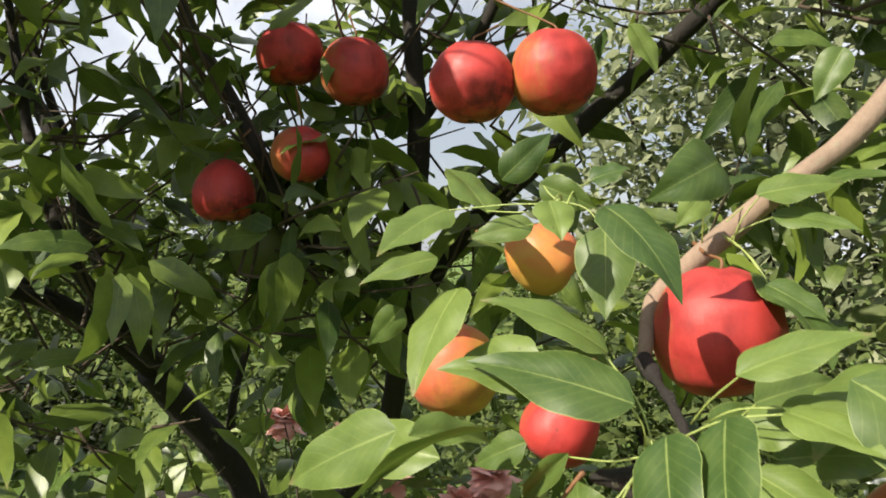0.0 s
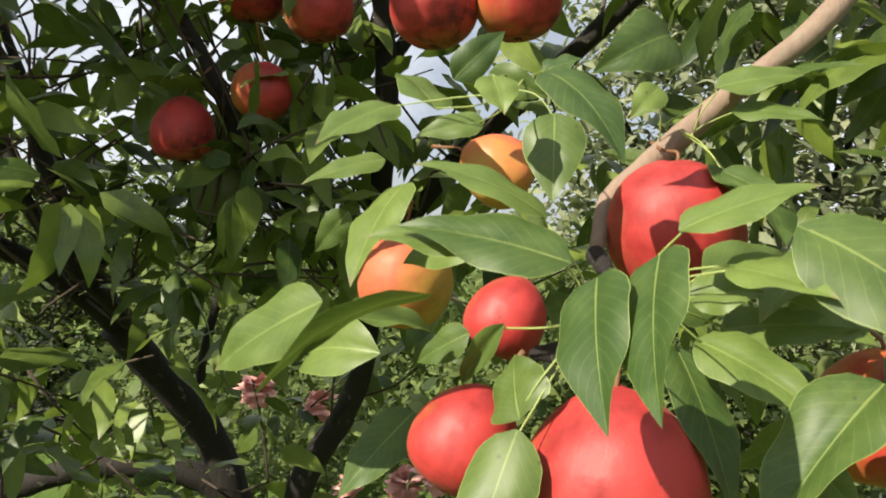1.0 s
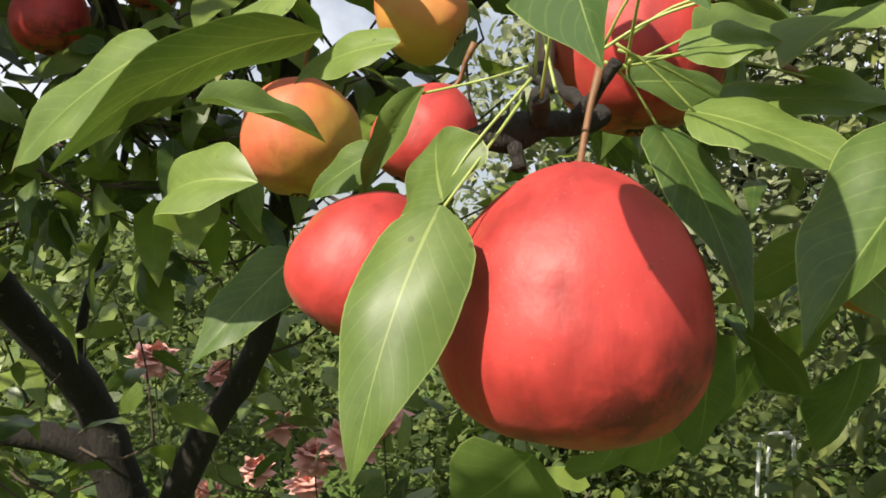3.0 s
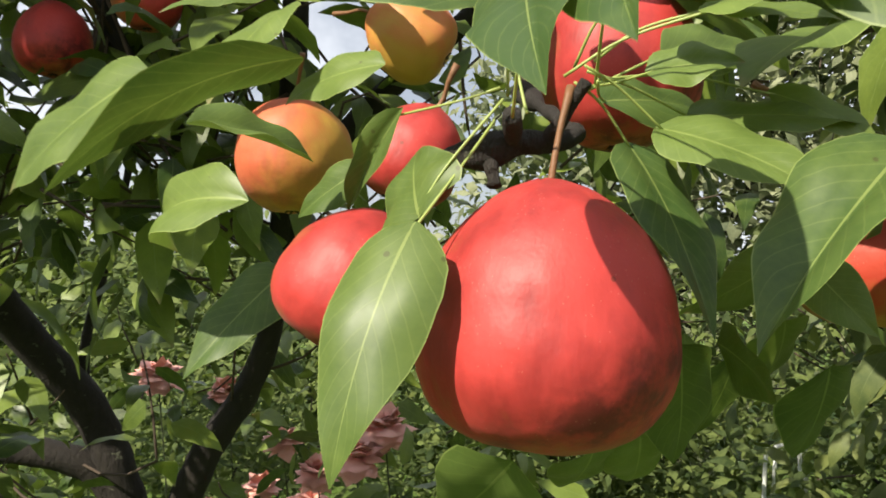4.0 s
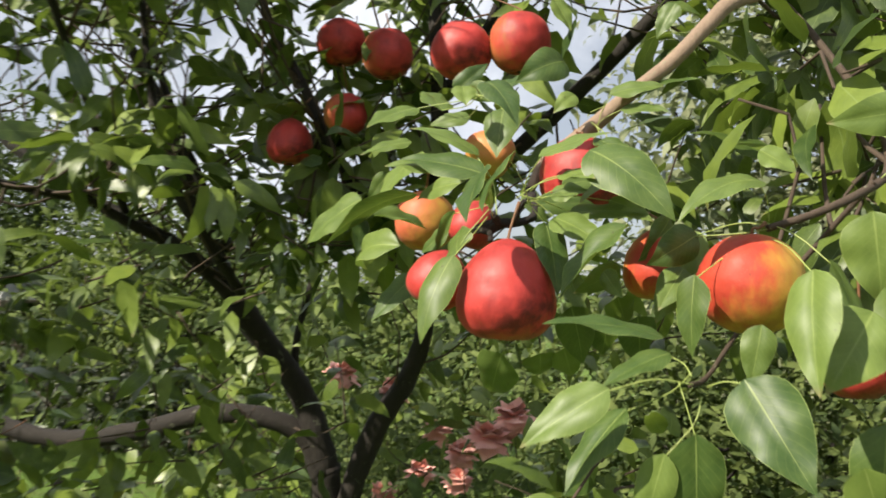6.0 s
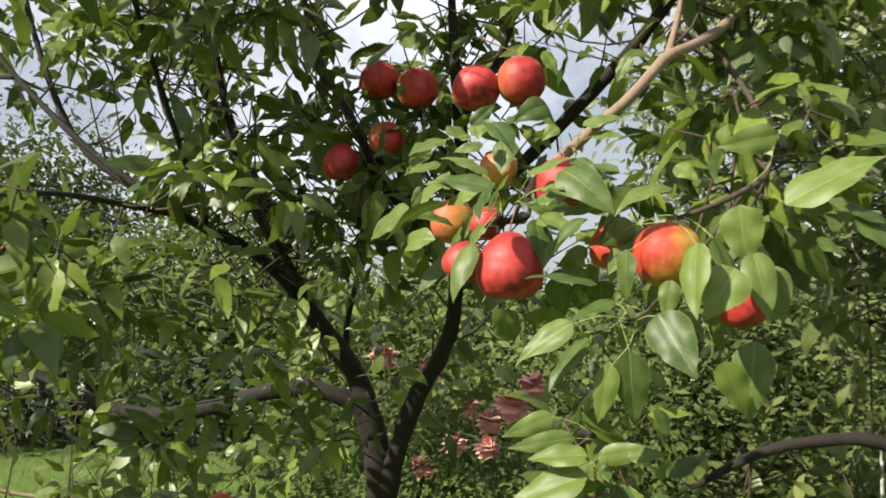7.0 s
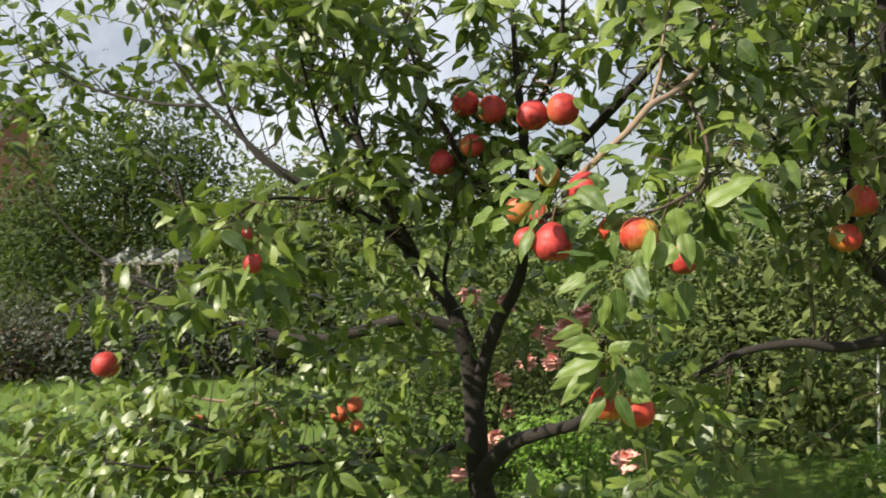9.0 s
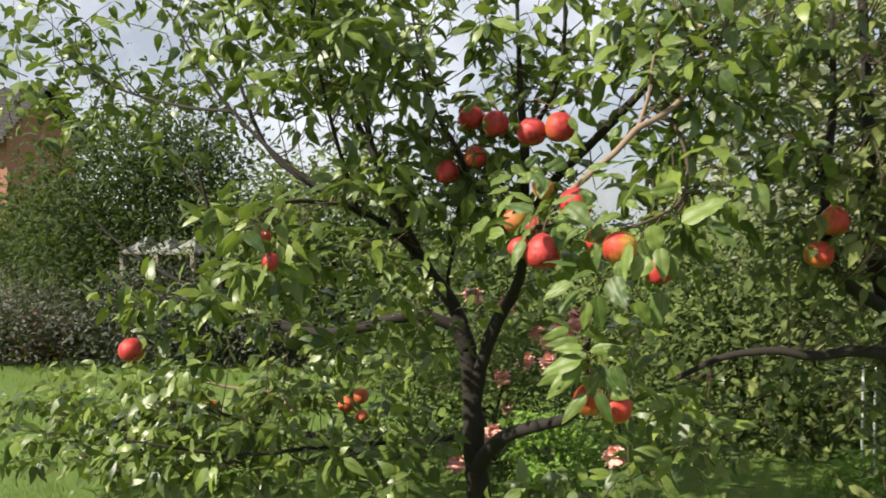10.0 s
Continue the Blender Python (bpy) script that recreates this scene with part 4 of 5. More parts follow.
rng = random.Random(5)
volumes = [
    ((-0.25, 1.50, 2.25), (0.90, 0.50, 0.50), 62, 1.0, (0.25, 0.5)),
    ((-0.30, 1.30, 1.88), (0.55, 0.35, 0.30), 40, 0.7, (0.2, 0.4)),
    ((-0.80, 0.90, 2.22), (0.45, 0.22, 0.40), 10, 0.5, (0.2, 0.4)),
    ((-1.30, 1.40, 2.15), (0.75, 0.50, 0.60), 56, 0.7, (0.25, 0.5)),
    ((-2.10, 1.40, 2.10), (0.60, 0.50, 0.50), 54, 0.5, (0.25, 0.5)),
    ((-1.05, 1.30, 1.45), (0.65, 0.45, 0.30), 76, 0.3, (0.2, 0.4)),
    ((-0.88, 1.00, 1.33), (0.28, 0.22, 0.20), 22, 0.1, (0.15, 0.3)),
    ((-1.35, 1.50, 0.34), (0.95, 0.60, 0.26), 130, 0.4, (0.2, 0.4)),
    ((-2.10, 1.50, 0.32), (0.60, 0.50, 0.26), 70, 0.3, (0.2, 0.4)),
    ((-0.95, 2.10, 0.80), (0.90, 0.35, 0.45), 92, 0.3, (0.2, 0.4)),
    ((-0.50, 1.35, 1.55), (0.40, 0.30, 0.30), 28, 0.4, (0.2, 0.35)),
    ((0.10, 1.45, 1.45), (0.45, 0.30, 0.35), 30, 0.4, (0.2, 0.35)),
    ((-0.10, 2.10, 0.80), (0.45, 0.30, 0.45), 26, 0.2, (0.2, 0.4)),
    ((0.38, 1.18, 0.70), (0.40, 0.38, 0.36), 52, 0.1, (0.2, 0.4)),
    ((0.34, 0.66, 1.02), (0.15, 0.10, 0.12), 14, -0.2, (0.12, 0.22)),
    ((0.60, 0.66, 1.56), (0.12, 0.10, 0.14), 13, -0.2, (0.12, 0.22)),
    ((0.34, 0.88, 1.44), (0.24, 0.09, 0.17), 12, 0.0, (0.12, 0.2)),
    ((0.60, 1.20, 2.05), (0.40, 0.35, 0.50), 40, 0.5, (0.25, 0.45)),
    ((0.72, 1.05, 1.50), (0.25, 0.20, 0.35), 22, 0.0, (0.15, 0.35)),
    ((0.74, 1.14, 1.06), (0.30, 0.10, 0.34), 44, -0.1, (0.15, 0.3)),
    ((0.55, 0.92, 1.98), (0.20, 0.18, 0.28), 24, 0.2, (0.15, 0.3)),
    ((-0.48, 1.08, 1.45), (0.28, 0.10, 0.25), 18, 0.2, (0.12, 0.25)),
    ((-0.54, 1.22, 1.64), (0.34, 0.15, 0.20), 15, 0.2, (0.12, 0.25)),
    ((-0.12, 1.18, 1.55), (0.25, 0.12, 0.18), 16, 0.2, (0.12, 0.25)),
    ((-0.75, 1.40, 1.00), (0.50, 0.22, 0.22), 30, 0.2, (0.15, 0.3)),
    ((-2.75, 1.50, 2.20), (0.50, 0.50, 0.42), 24, 0.4, (0.25, 0.5)),
    ((-1.05, 1.35, 1.85), (0.45, 0.30, 0.28), 18, 0.4, (0.15, 0.35)),
    ((-0.70, 0.62, 2.15), (0.35, 0.16, 0.28), 34, 0.3, (0.15, 0.3)),
    ((-1.55, 1.20, 1.74), (0.40, 0.22, 0.22), 26, 0.3, (0.15, 0.3)),
    ((-0.45, 0.97, 1.86), (0.14, 0.07, 0.13), 5, 0.1, (0.1, 0.2)),
    ((-0.50, 0.95, 2.04), (0.28, 0.06, 0.18), 18, 0.2, (0.1, 0.25)),
    ((0.02, 0.95, 0.30), (0.30, 0.14, 0.12), 20, 0.1, (0.1, 0.2)),
    ((-2.65, 1.60, 0.30), (0.50, 0.50, 0.24), 46, 0.3, (0.2, 0.4)),
    ((-1.40, 1.25, 0.95), (0.30, 0.45, 0.28), 24, 0.1, (0.2, 0.4)),
    ((-0.74, 0.38, 1.41), (0.12, 0.10, 0.11), 15, -0.1, (0.08, 0.16)),
    ((0.07, 1.15, 0.31), (0.26, 0.12, 0.06), 24, 0.0, (0.1, 0.2)),
    ((-1.20, 1.15, 1.25), (0.45, 0.15, 0.13), 26, 0.0, (0.12, 0.25)),
    ((-0.78, 1.22, 0.98), (0.45, 0.10, 0.16), 30, 0.0, (0.12, 0.22)),
    ((-1.32, 0.85, 1.17), (0.25, 0.20, 0.14), 20, 0.0, (0.15, 0.3)),
]
twigs, frames, sizes = shoots(rng, volumes, clear_zone, (0.084, 0.130), 0.033, 1.15)
twig_mesh("twig", twigs, SKELETON, TWIG, pear_tree)["kind"] = "stuff"
near = np.argsort(frames[:, 1, 3])
single, rest = near[:200], near[200:]
leaf_batch("crown", frames[rest], sizes[rest], LEAF_CROWN, pear_tree)["kind"] = "stuff"
shared = []
for k in range(6):
    v, uv = blade_grid(1.0, 0.38 + 0.02 * k, 0.3 + 0.15 * k, 0.2 + 0.05 * k, 0.06, 9, 5, k)
    me = mesh_of("leaf", v, grid_faces(9, 5), uv)
    me.materials.append(LEAF_CROWN)
    me.shade_smooth()
    shared.append(me)
for k in single:
    ob = new("leaf", shared[k % 6])
    ob.parent = pear_tree
    fr = frames[k]
    ob.matrix_local = Matrix(((*fr[0, :3] * sizes[k], fr[0, 3]), (*fr[1, :3] * sizes[k], fr[1, 3]), (*fr[2, :3] * sizes[k], fr[2, 3]), (0, 0, 0, 1)))

# ---- pears ----
PEAR_A = [(0.0, 0.09), (0.015, 0.19), (0.05, 0.36), (0.13, 0.578), (0.21, 0.735), (0.30, 0.85), (0.38, 0.918), (0.50, 0.98), (0.59, 1.0), (0.70, 0.987), (0.79, 0.93), (0.88, 0.815), (0.94, 0.665), (0.98, 0.46), (0.985, 0.20), (0.955, 0.06)]
PEAR_B = [(0.03, 0.05), (0.0, 0.16), (0.015, 0.32), (0.06, 0.52), (0.14, 0.72), (0.25, 0.88), (0.38, 0.97), (0.50, 1.0), (0.62, 0.985), (0.74, 0.91), (0.85, 0.77), (0.93, 0.58), (0.98, 0.38), (0.985, 0.20), (0.96, 0.06)]


def pear_mesh(kind, squat, profile):
    bm = bmesh.new()
    rows, sides = curve_points([(r, 0, -h, 0) for h, r in profile], 0.05), 40
    off = Vector((kind * 3.1, kind * 1.7, 0.0))
    rings = []
    for r, _, h, _ in rows:
        ring = []
        for k in range(sides):
            a = 2 * math.pi * k / sides
            d = Vector((math.cos(a), math.sin(a), 2.0 * h))
            lump = 1 + 0.038 * noise.noise(d * 1.1 + off) + 0.024 * noise.noise(d * 3.2 + off) + 0.007 * noise.noise(d * 8.0 + off) + 0.012 * math.cos(5 * a + kind) * max(0.0, -h - 0.4)
            ring.append(bm.verts.new((r * lump * math.cos(a) * 0.5, r * lump * math.sin(a) * 0.5, (h + 0.5) * squat + 0.02 * noise.noise(d + off))))
        rings.append(ring)
    for a, b in itertools.pairwise(rings):
        for k in range(sides):
            bm.faces.new((a[k], b[k], b[(k + 1) % sides], a[(k + 1) % sides]))
    bm.faces.new(rings[0])
    bm.faces.new(reversed(rings[-1]))
    me = bpy.data.meshes.new("flesh")
    bm.to_mesh(me)
    bm.free()
    me.shade_smooth()
    return me


PEARS = [pear_mesh(0, 1.02, PEAR_A), pear_mesh(1, 0.93, PEAR_B), pear_mesh(2, 0.98, PEAR_B), pear_mesh(3, 1.06, PEAR_A)]


def pear(centre, size, kind, material, label, stem=(0.0, 0.0, 0.03), turn=0.0, tilt=(0, 0)):
    """A pear of that width round its centre, hanging on a stalk that leads up by stem."""
    ob = empty("pear", centre, label=label, category="pear", group="pears on the trees")
    ob.rotation_euler = (radians(tilt[0]), radians(tilt[1]), radians(turn))
    me = PEARS[kind].copy()
    me.transform(Matrix.Scale(size, 4))
    flesh = link("flesh", me, material, ob)
    top = 0.5 * size * (1.02, 0.93, 0.98, 1.06)[kind]
    bm = bmesh.new()
    s = Vector(stem)
    tube_into(bm, curve_points([(0, 0, top - 0.006, 0.0016), (0.0015, 0, top + 0.006, 0.0014), (s.x * 0.5, s.y * 0.5, top + s.z * 0.55, 0.0014), (s.x, s.y, top + s.z, 0.0022)], 0.006), 8, 0.1)
    part("stem", bm, PEAR_STEM, ob)
    bm = bmesh.new()
    for k in range(5):
        a = k * 1.2566 + kind
        c, d = Vector((math.cos(a), math.sin(a), 0)), Vector((-math.sin(a), math.cos(a), 0))
        p = Vector((0, 0, -top + 0.002))
        vs = [bm.verts.new(p + q) for q in (c * 0.0015 + d * 0.0016, c * 0.0015 - d * 0.0016, c * 0.0075 + Vector((0, 0, -0.003)), c * 0.004 + Vector((0, 0, 0.001)))]
        bm.faces.new((vs[0], vs[2], vs[1]))
        bm.faces.new((vs[0], vs[3], vs[2]))
        bm.faces.new((vs[1], vs[2], vs[3]))
    part("calyx", bm, CALYX, ob, "dry brown calyx")
    return ob


RED = "ripe red pear hanging from a twig"
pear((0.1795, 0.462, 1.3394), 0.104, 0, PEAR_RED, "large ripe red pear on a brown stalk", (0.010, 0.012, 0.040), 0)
pear((0.098, 0.511, 1.350), 0.066, 0, PEAR_RED, "red pear partly hidden behind a leaf", (0.005, 0.0, 0.03), 0, (0, 28))
pear((0.033, 0.729, 1.433), 0.086, 2, PEAR_GOLD, "golden yellow pear with an orange cheek in leaf shade", (0.02, 0.0, 0.03), -70)
pear((0.113, 0.78, 1.540), 0.070, 3, PEAR_GOLD, "golden pear between the leaves of a spur", (0.03, 0, 0.03), 100, (-60, 15))
pear((0.123, 0.583, 1.418), 0.057, 0, PEAR_RED, "small red pear behind the spur", (0.0, -0.005, 0.025), 0, (0, 25))
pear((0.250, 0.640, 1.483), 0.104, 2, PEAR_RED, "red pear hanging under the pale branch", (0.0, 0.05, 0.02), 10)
pear((0.337, 0.505, 1.372), 0.076, 0, PEAR_MIXED, "orange red pear in leaf shade", (-0.05, 0.02, 0.04), -10)
pear((0.411, 0.415, 1.352), 0.098, 1, PEAR_MIXED, "red pear with a yellow side", (0.004, 0.012, 0.012), -70)
pear((0.515, 0.455, 1.285), 0.076, 2, PEAR_RED, "dark red pear in shade", (0.0, -0.0, 0.08), 0)
pear((0.034, 0.977, 1.756), 0.108, 1, PEAR_RED, RED, (0.03, 0.1, 0.05), 0)
pear((0.136, 0.982, 1.769), 0.108, 2, PEAR_RED, RED, (-0.02, 0.1, 0.06), 60)
pear((-0.263, 1.196, 1.850), 0.105, 1, PEAR_RED, "red pear half in leaf shade", (-0.05, 0.0, 0.05), 30)
pear((-0.156, 1.180, 1.818), 0.105, 2, PEAR_RED, "dark red pear in shade", (0.03, 0.04, 0.05), 60)
pear((-0.353, 1.160, 1.632), 0.095, 0, PEAR_RED, "rose red pear half in shade", (0.03, 0.03, 0.05), 0)
pear((-0.231, 1.150, 1.686), 0.090, 1, PEAR_RED, "red pear half hidden by leaves", (-0.03, 0.0, 0.05), 90)
pear((-0.321, 1.236, 1.540), 0.095, 2, PEAR_GREEN_SHADED, "dull green pear in deep shade", (0.0, 0.02, 0.06), 0)
pear((1.062, 1.202, 1.431), 0.100, 3, PEAR_MIXED, "red pear with a yellow top", (0.0, 0.1, 0.05), 35)
pear((1.012, 1.179, 1.311), 0.100, 1, PEAR_MIXED, "orange red pear half hidden by leaves", (0.03, 0.1, 0.07), 40)
pear((0.295, 0.621, 0.871), 0.098, 0, PEAR_MIXED, "bright orange red pear under hanging leaves", (0.01, 0.0, 0.10), -30)
pear((0.381, 0.607, 0.852), 0.098, 1, PEAR_MIXED, "bright orange red pear behind a leaf", (-0.05, 0.0, 0.12), 30)
pear((-1.522, 0.687, 0.922), 0.100, 1, PEAR_RED, "red pear hanging low in shade", (-0.02, 0.05, 0.08), 0)
pear((-1.244, 2.044, 0.422), 0.095, 1, PEAR_GOLD, "orange pear low on the tree", (0.05, 0.0, 0.04), 0)
pear((-1.131, 1.992, 0.490), 0.085, 2, PEAR_GOLD, "yellow pear low on the tree", (0.0, 0.0, 0.04), 0)
pear((-1.067, 1.867, 0.410), 0.075, 0, PEAR_GOLD, "yellow pear low on the tree", (0.0, 0.05, 0.05), 0)
pear((-2.014, 1.896, 0.383), 0.080, 1, PEAR_GOLD, "small golden pear low on the tree", (0.0, 0.0, 0.04), 0)
pear((-1.810, 1.903, 0.302), 0.080, 2, PEAR_GOLD, "small golden pear low on the tree", (0.0, 0.0, 0.04), 0)
pear((-0.700, 0.335, 1.382), 0.062, 1, PEAR_RED, "dark red pear behind leaves", (0.0, 0.05, 0.05), 0)
pear((-0.675, 0.347, 1.300), 0.060, 2, PEAR_RED, "red pear behind leaves", (0.0, 0.05, 0.05), 0)
pear((-1.186, 1.376, 0.880), 0.095, 1, PEAR_GREEN_SHADED, "green pear in shade under a limb", (0.0, 0.1, 0.03), 0)

# ---- the second tree beside it ----
second_tree = empty("pear_tree", (1.45, 2.0, 0), label="neighbouring pear tree in shade with dense dull green leaves", category="tree")
second_tree.matrix_world = Matrix.Identity(4)
first_bones = len(SKELETON)
tube("trunk", [(1.52, 2.06, -0.30, 0.08), (1.50, 2.05, -0.08, 0.066), (1.46, 2.02, 0.3, 0.058), (1.42, 1.95, 0.75, 0.05), (1.36, 1.80, 1.05, 0.042), (1.25, 1.62, 1.40, 0.034), (1.22, 1.55, 1.9, 0.022), (1.18, 1.52, 2.5, 0.012), (1.15, 1.5, 3.0, 0.005)], BARK, second_tree, 14)
tube("limb", [(1.44, 1.98, 0.70, 0.036), (1.35, 1.65, 0.88, 0.029), (1.18, 1.40, 0.945, 0.022), (1.02, 1.36, 0.925, 0.019), (0.88, 1.35, 0.94, 0.016), (0.69, 1.35, 0.90, 0.013), (0.52, 1.36, 0.80, 0.009)], BARK, second_tree, 12)
tube("limb", [(1.36, 1.80, 1.05, 0.03), (1.10, 1.45, 1.25, 0.024), (1.06, 1.40, 1.55, 0.018), (1.08, 1.40, 1.85, 0.014), (1.07, 1.38, 2.2, 0.008)], BARK, second_tree)
tube("limb", [(1.40, 1.90, 0.9, 0.03), (1.75, 1.9, 1.3, 0.024), (2.0, 1.95, 1.8, 0.016), (2.2, 2.0, 2.5, 0.008)], BARK, second_tree)
tube("dead_twig", [(1.092, 1.310, 1.192, 0.0020), (1.111, 1.301, 1.216, 0.0045), (1.189, 1.269, 1.311, 0.0055), (1.307, 1.469, 1.455, 0.0070)], BARK_YOUNG, second_tree, 8, 0.03, 0.15, "bare pale dead twig")


def clear_second(p):
    return p.y < 1.12 or p.x < 0.62 or hides_fruit(p)


volumes = [
    ((1.35, 1.70, 2.10), (0.65, 0.50, 0.70), 95, 0.6, (0.25, 0.45)),
    ((1.45, 1.75, 1.25), (0.70, 0.50, 0.45), 60, 0.2, (0.2, 0.4)),
    ((2.10, 2.00, 1.70), (0.60, 0.55, 0.90), 60, 0.4, (0.25, 0.45)),
    ((1.20, 1.75, 0.55), (0.60, 0.45, 0.35), 40, 0.0, (0.2, 0.4)),
    ((1.55, 1.55, 0.15), (0.50, 0.30, 0.30), 30, 0.2, (0.15, 0.3)),
    ((1.20, 1.25, 0.95), (0.55, 0.12, 0.30), 20, 0.0, (0.15, 0.3)),
    ((1.20, 1.30, 0.55), (0.22, 0.12, 0.28), 42, 0.1, (0.15, 0.25)),
    ((1.25, 1.30, 1.90), (0.45, 0.15, 0.60), 34, 0.2, (0.2, 0.4)),
    ((1.40, 1.30, 0.40), (0.32, 0.15, 0.32), 40, 0.1, (0.15, 0.3)),
    ((1.25, 1.28, 1.45), (0.42, 0.12, 0.42), 60, 0.1, (0.12, 0.25)),
    ((0.98, 1.24, 0.92), (0.42, 0.07, 0.12), 34, 0.0, (0.1, 0.22)),
    ((0.95, 1.40, 0.72), (0.40, 0.22, 0.36), 50, 0.1, (0.15, 0.3)),
]
twigs, frames, sizes = shoots(rng, volumes, clear_second, (0.070, 0.110), 0.036)
twig_mesh("twig", twigs, SKELETON[first_bones:], TWIG, second_tree)["kind"] = "stuff"
leaf_batch("crown", frames, sizes, LEAF_SECOND, second_tree, 6, 3, seed=4)["kind"] = "stuff"


# ---- trees and bushes behind ----
def crown_leaves(rng, centre, radii, clumps, per, spread, size):
    frames, sizes = [], []
    for _ in range(clumps):
        while True:
            q = Vector([rng.uniform(-1, 1) for _ in range(3)])
            if 0.45 < q.length < 1.0:
                break
        bulge = 1 + 0.28 * noise.noise(q * 2.2 + Vector(centre))
        c = Vector(centre) + Vector(a * b * bulge for a, b in zip(q, radii))
        for _ in range(per):
            p = c + Vector([rng.gauss(0, spread) for _ in range(3)])
            if p.z < GROUND + 0.03:
                continue
            axis = Vector((rng.gauss(0, 1), rng.gauss(0, 1), rng.gauss(-0.5, 0.6)))
            f = Vector((rng.gauss(-0.2, 0.5), rng.gauss(-0.5, 0.5), rng.gauss(0.7, 0.4)))
            frames.append(frame_of(axis, f, p))
            sizes.append(size * rng.uniform(0.6, 1.3))
    return np.array(frames), np.array(sizes)


def back_tree(name, at, height, radii, clumps, per, size, leaf, label, category, lift=0.55, seed=0, spread=None):
    rng = random.Random(seed + 100)
    x, y = at
    tree = empty(name, (0, 0, 0), label=label, category=category)
    top = height - radii[2]
    bm = bmesh.new()
    tube_into(bm, curve_points([(x, y, GROUND - 0.1, 0.02 * height + 0.02), (x + rng.gauss(0, 0.05), y, top * 0.6, 0.016 * height), (x + rng.gauss(0, 0.1), y, top + radii[2] * 0.5, 0.004 * height)], 0.15), 9, 0.15)
    part("trunk", bm, BARK, tree)
    for k in range(6):
        a = k * 1.05 + rng.uniform(-0.3, 0.3)
        z0 = top * rng.uniform(0.35, 0.8)
        end = Vector((x + radii[0] * 0.75 * math.cos(a), y + radii[1] * 0.75 * math.sin(a), top + radii[2] * rng.uniform(-0.3, 0.6)))
        mid = (Vector((x, y, z0)) + end) / 2 + Vector((0, 0, -0.08 * height))
        bm = bmesh.new()
        tube_into(bm, curve_points([(x, y, z0, 0.009 * height), (*mid, 0.006 * height), (*end, 0.002 * height)], 0.12), 7, 0.1)
        part("limb", bm, BARK, tree)
    fr, sz = crown_leaves(rng, (x, y, top), radii, clumps, per, spread or 0.16 * radii[0], size)
    leaf_batch("crown", fr, sz, leaf, tree, 4, 3, seed=seed)["kind"] = "stuff"
    return tree


back_tree("apple_tree", (-7.4, 7.8), 3.2, (2.1, 1.4, 1.65), 640, 32, 0.115, LEAF_DARK, "dense dark green fruit tree beyond the lawn", "tree", seed=1)
back_tree("apple_tree", (-3.9, 7.0), 2.3, (1.6, 1.2, 1.2), 380, 30, 0.115, LEAF_FAR, "rounded green garden tree behind the pear tree", "tree", seed=2)
back_tree("apple_tree", (-1.4, 6.0), 1.45, (1.4, 1.0, 0.85), 230, 27, 0.120, LEAF_FAR, "low green fruit tree behind the trunk", "tree", seed=3)
back_tree("willow_tree", (2.2, 6.4), 4.6, (1.7, 1.4, 2.4), 460, 28, 0.150, LEAF_SILVER, "tall tree with silvery narrow leaves", "tree", seed=4)
back_tree("willow_tree", (4.4, 5.4), 5.6, (1.8, 1.5, 2.9), 420, 27, 0.150, LEAF_SILVER, "tall silvery tree beside the garden fence", "tree", seed=5)
back_tree("garden_bush", (0.9, 4.4), 1.4, (1.1, 0.7, 0.85), 180, 44, 0.085, LEAF_FAR, "green garden bush behind the trees", "bush", seed=6)
back_tree("garden_bush", (-0.7, 3.2), 0.85, (0.9, 0.5, 0.60), 150, 40, 0.055, LEAF_FAR, "green bush with pink flowers near the trunk", "bush", seed=7)
back_tree("herb_bush", (-0.12, 2.35), 0.38, (0.25, 0.22, 0.27), 64, 34, 0.045, LEAF_BRIGHT, "bright green leafy herb beside the trunk", "bush", seed=8)
back_tree("herb_bush", (1.40, 2.45), 0.22, (0.26, 0.20, 0.20), 50, 30, 0.045, LEAF_BRIGHT, "bright green low herb at the foot of the second tree", "bush", seed=12)
back_tree("garden_bush", (2.5, 3.4), 1.7, (1.0, 0.8, 1.0), 170, 44, 0.085, LEAF_FAR, "green bush beside the second tree", "bush", seed=9)
back_tree("apple_tree", (-11.8, 10.2), 1.95, (2.6, 1.3, 1.2), 420, 27, 0.135, LEAF_DARK, "dark green fruit tree before the house", "tree", seed=11)
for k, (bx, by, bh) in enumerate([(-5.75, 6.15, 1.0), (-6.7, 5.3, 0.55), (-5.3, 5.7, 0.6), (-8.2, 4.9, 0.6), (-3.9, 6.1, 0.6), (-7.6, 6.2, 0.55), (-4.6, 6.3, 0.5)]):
    back_tree("garden_bush", (bx, by), bh, (0.95, 0.55, 0.55), 110, 40, 0.075, LEAF_BED_SHADED, "low green bush in the garden bed, coloured as in shade", "bush", seed=30 + k)
back_tree("garden_bush", (-7.2, 5.5), 0.22, (0.7, 0.4, 0.32), 120, 40, 0.07, LEAF_RUST, "rusty red low bush in the garden bed", "bush", seed=10)


# unseen trees added behind the viewer to cut low sky light on the fruit
for k, (bx, by, bh) in enumerate([(-9.5, -5.5, 3.0), (-3.5, -10.5, 3.2), (1.8, -8.5, 3.4), (6.5, -7.0, 3.6), (8.5, -1.5, 3.4)]):
    back_tree("apple_tree", (bx, by), bh, (1.9, 1.9, 1.5), 200, 36, 0.11, LEAF_FAR, "added green fruit tree behind the viewer, out of view", "tree", seed=50 + k)


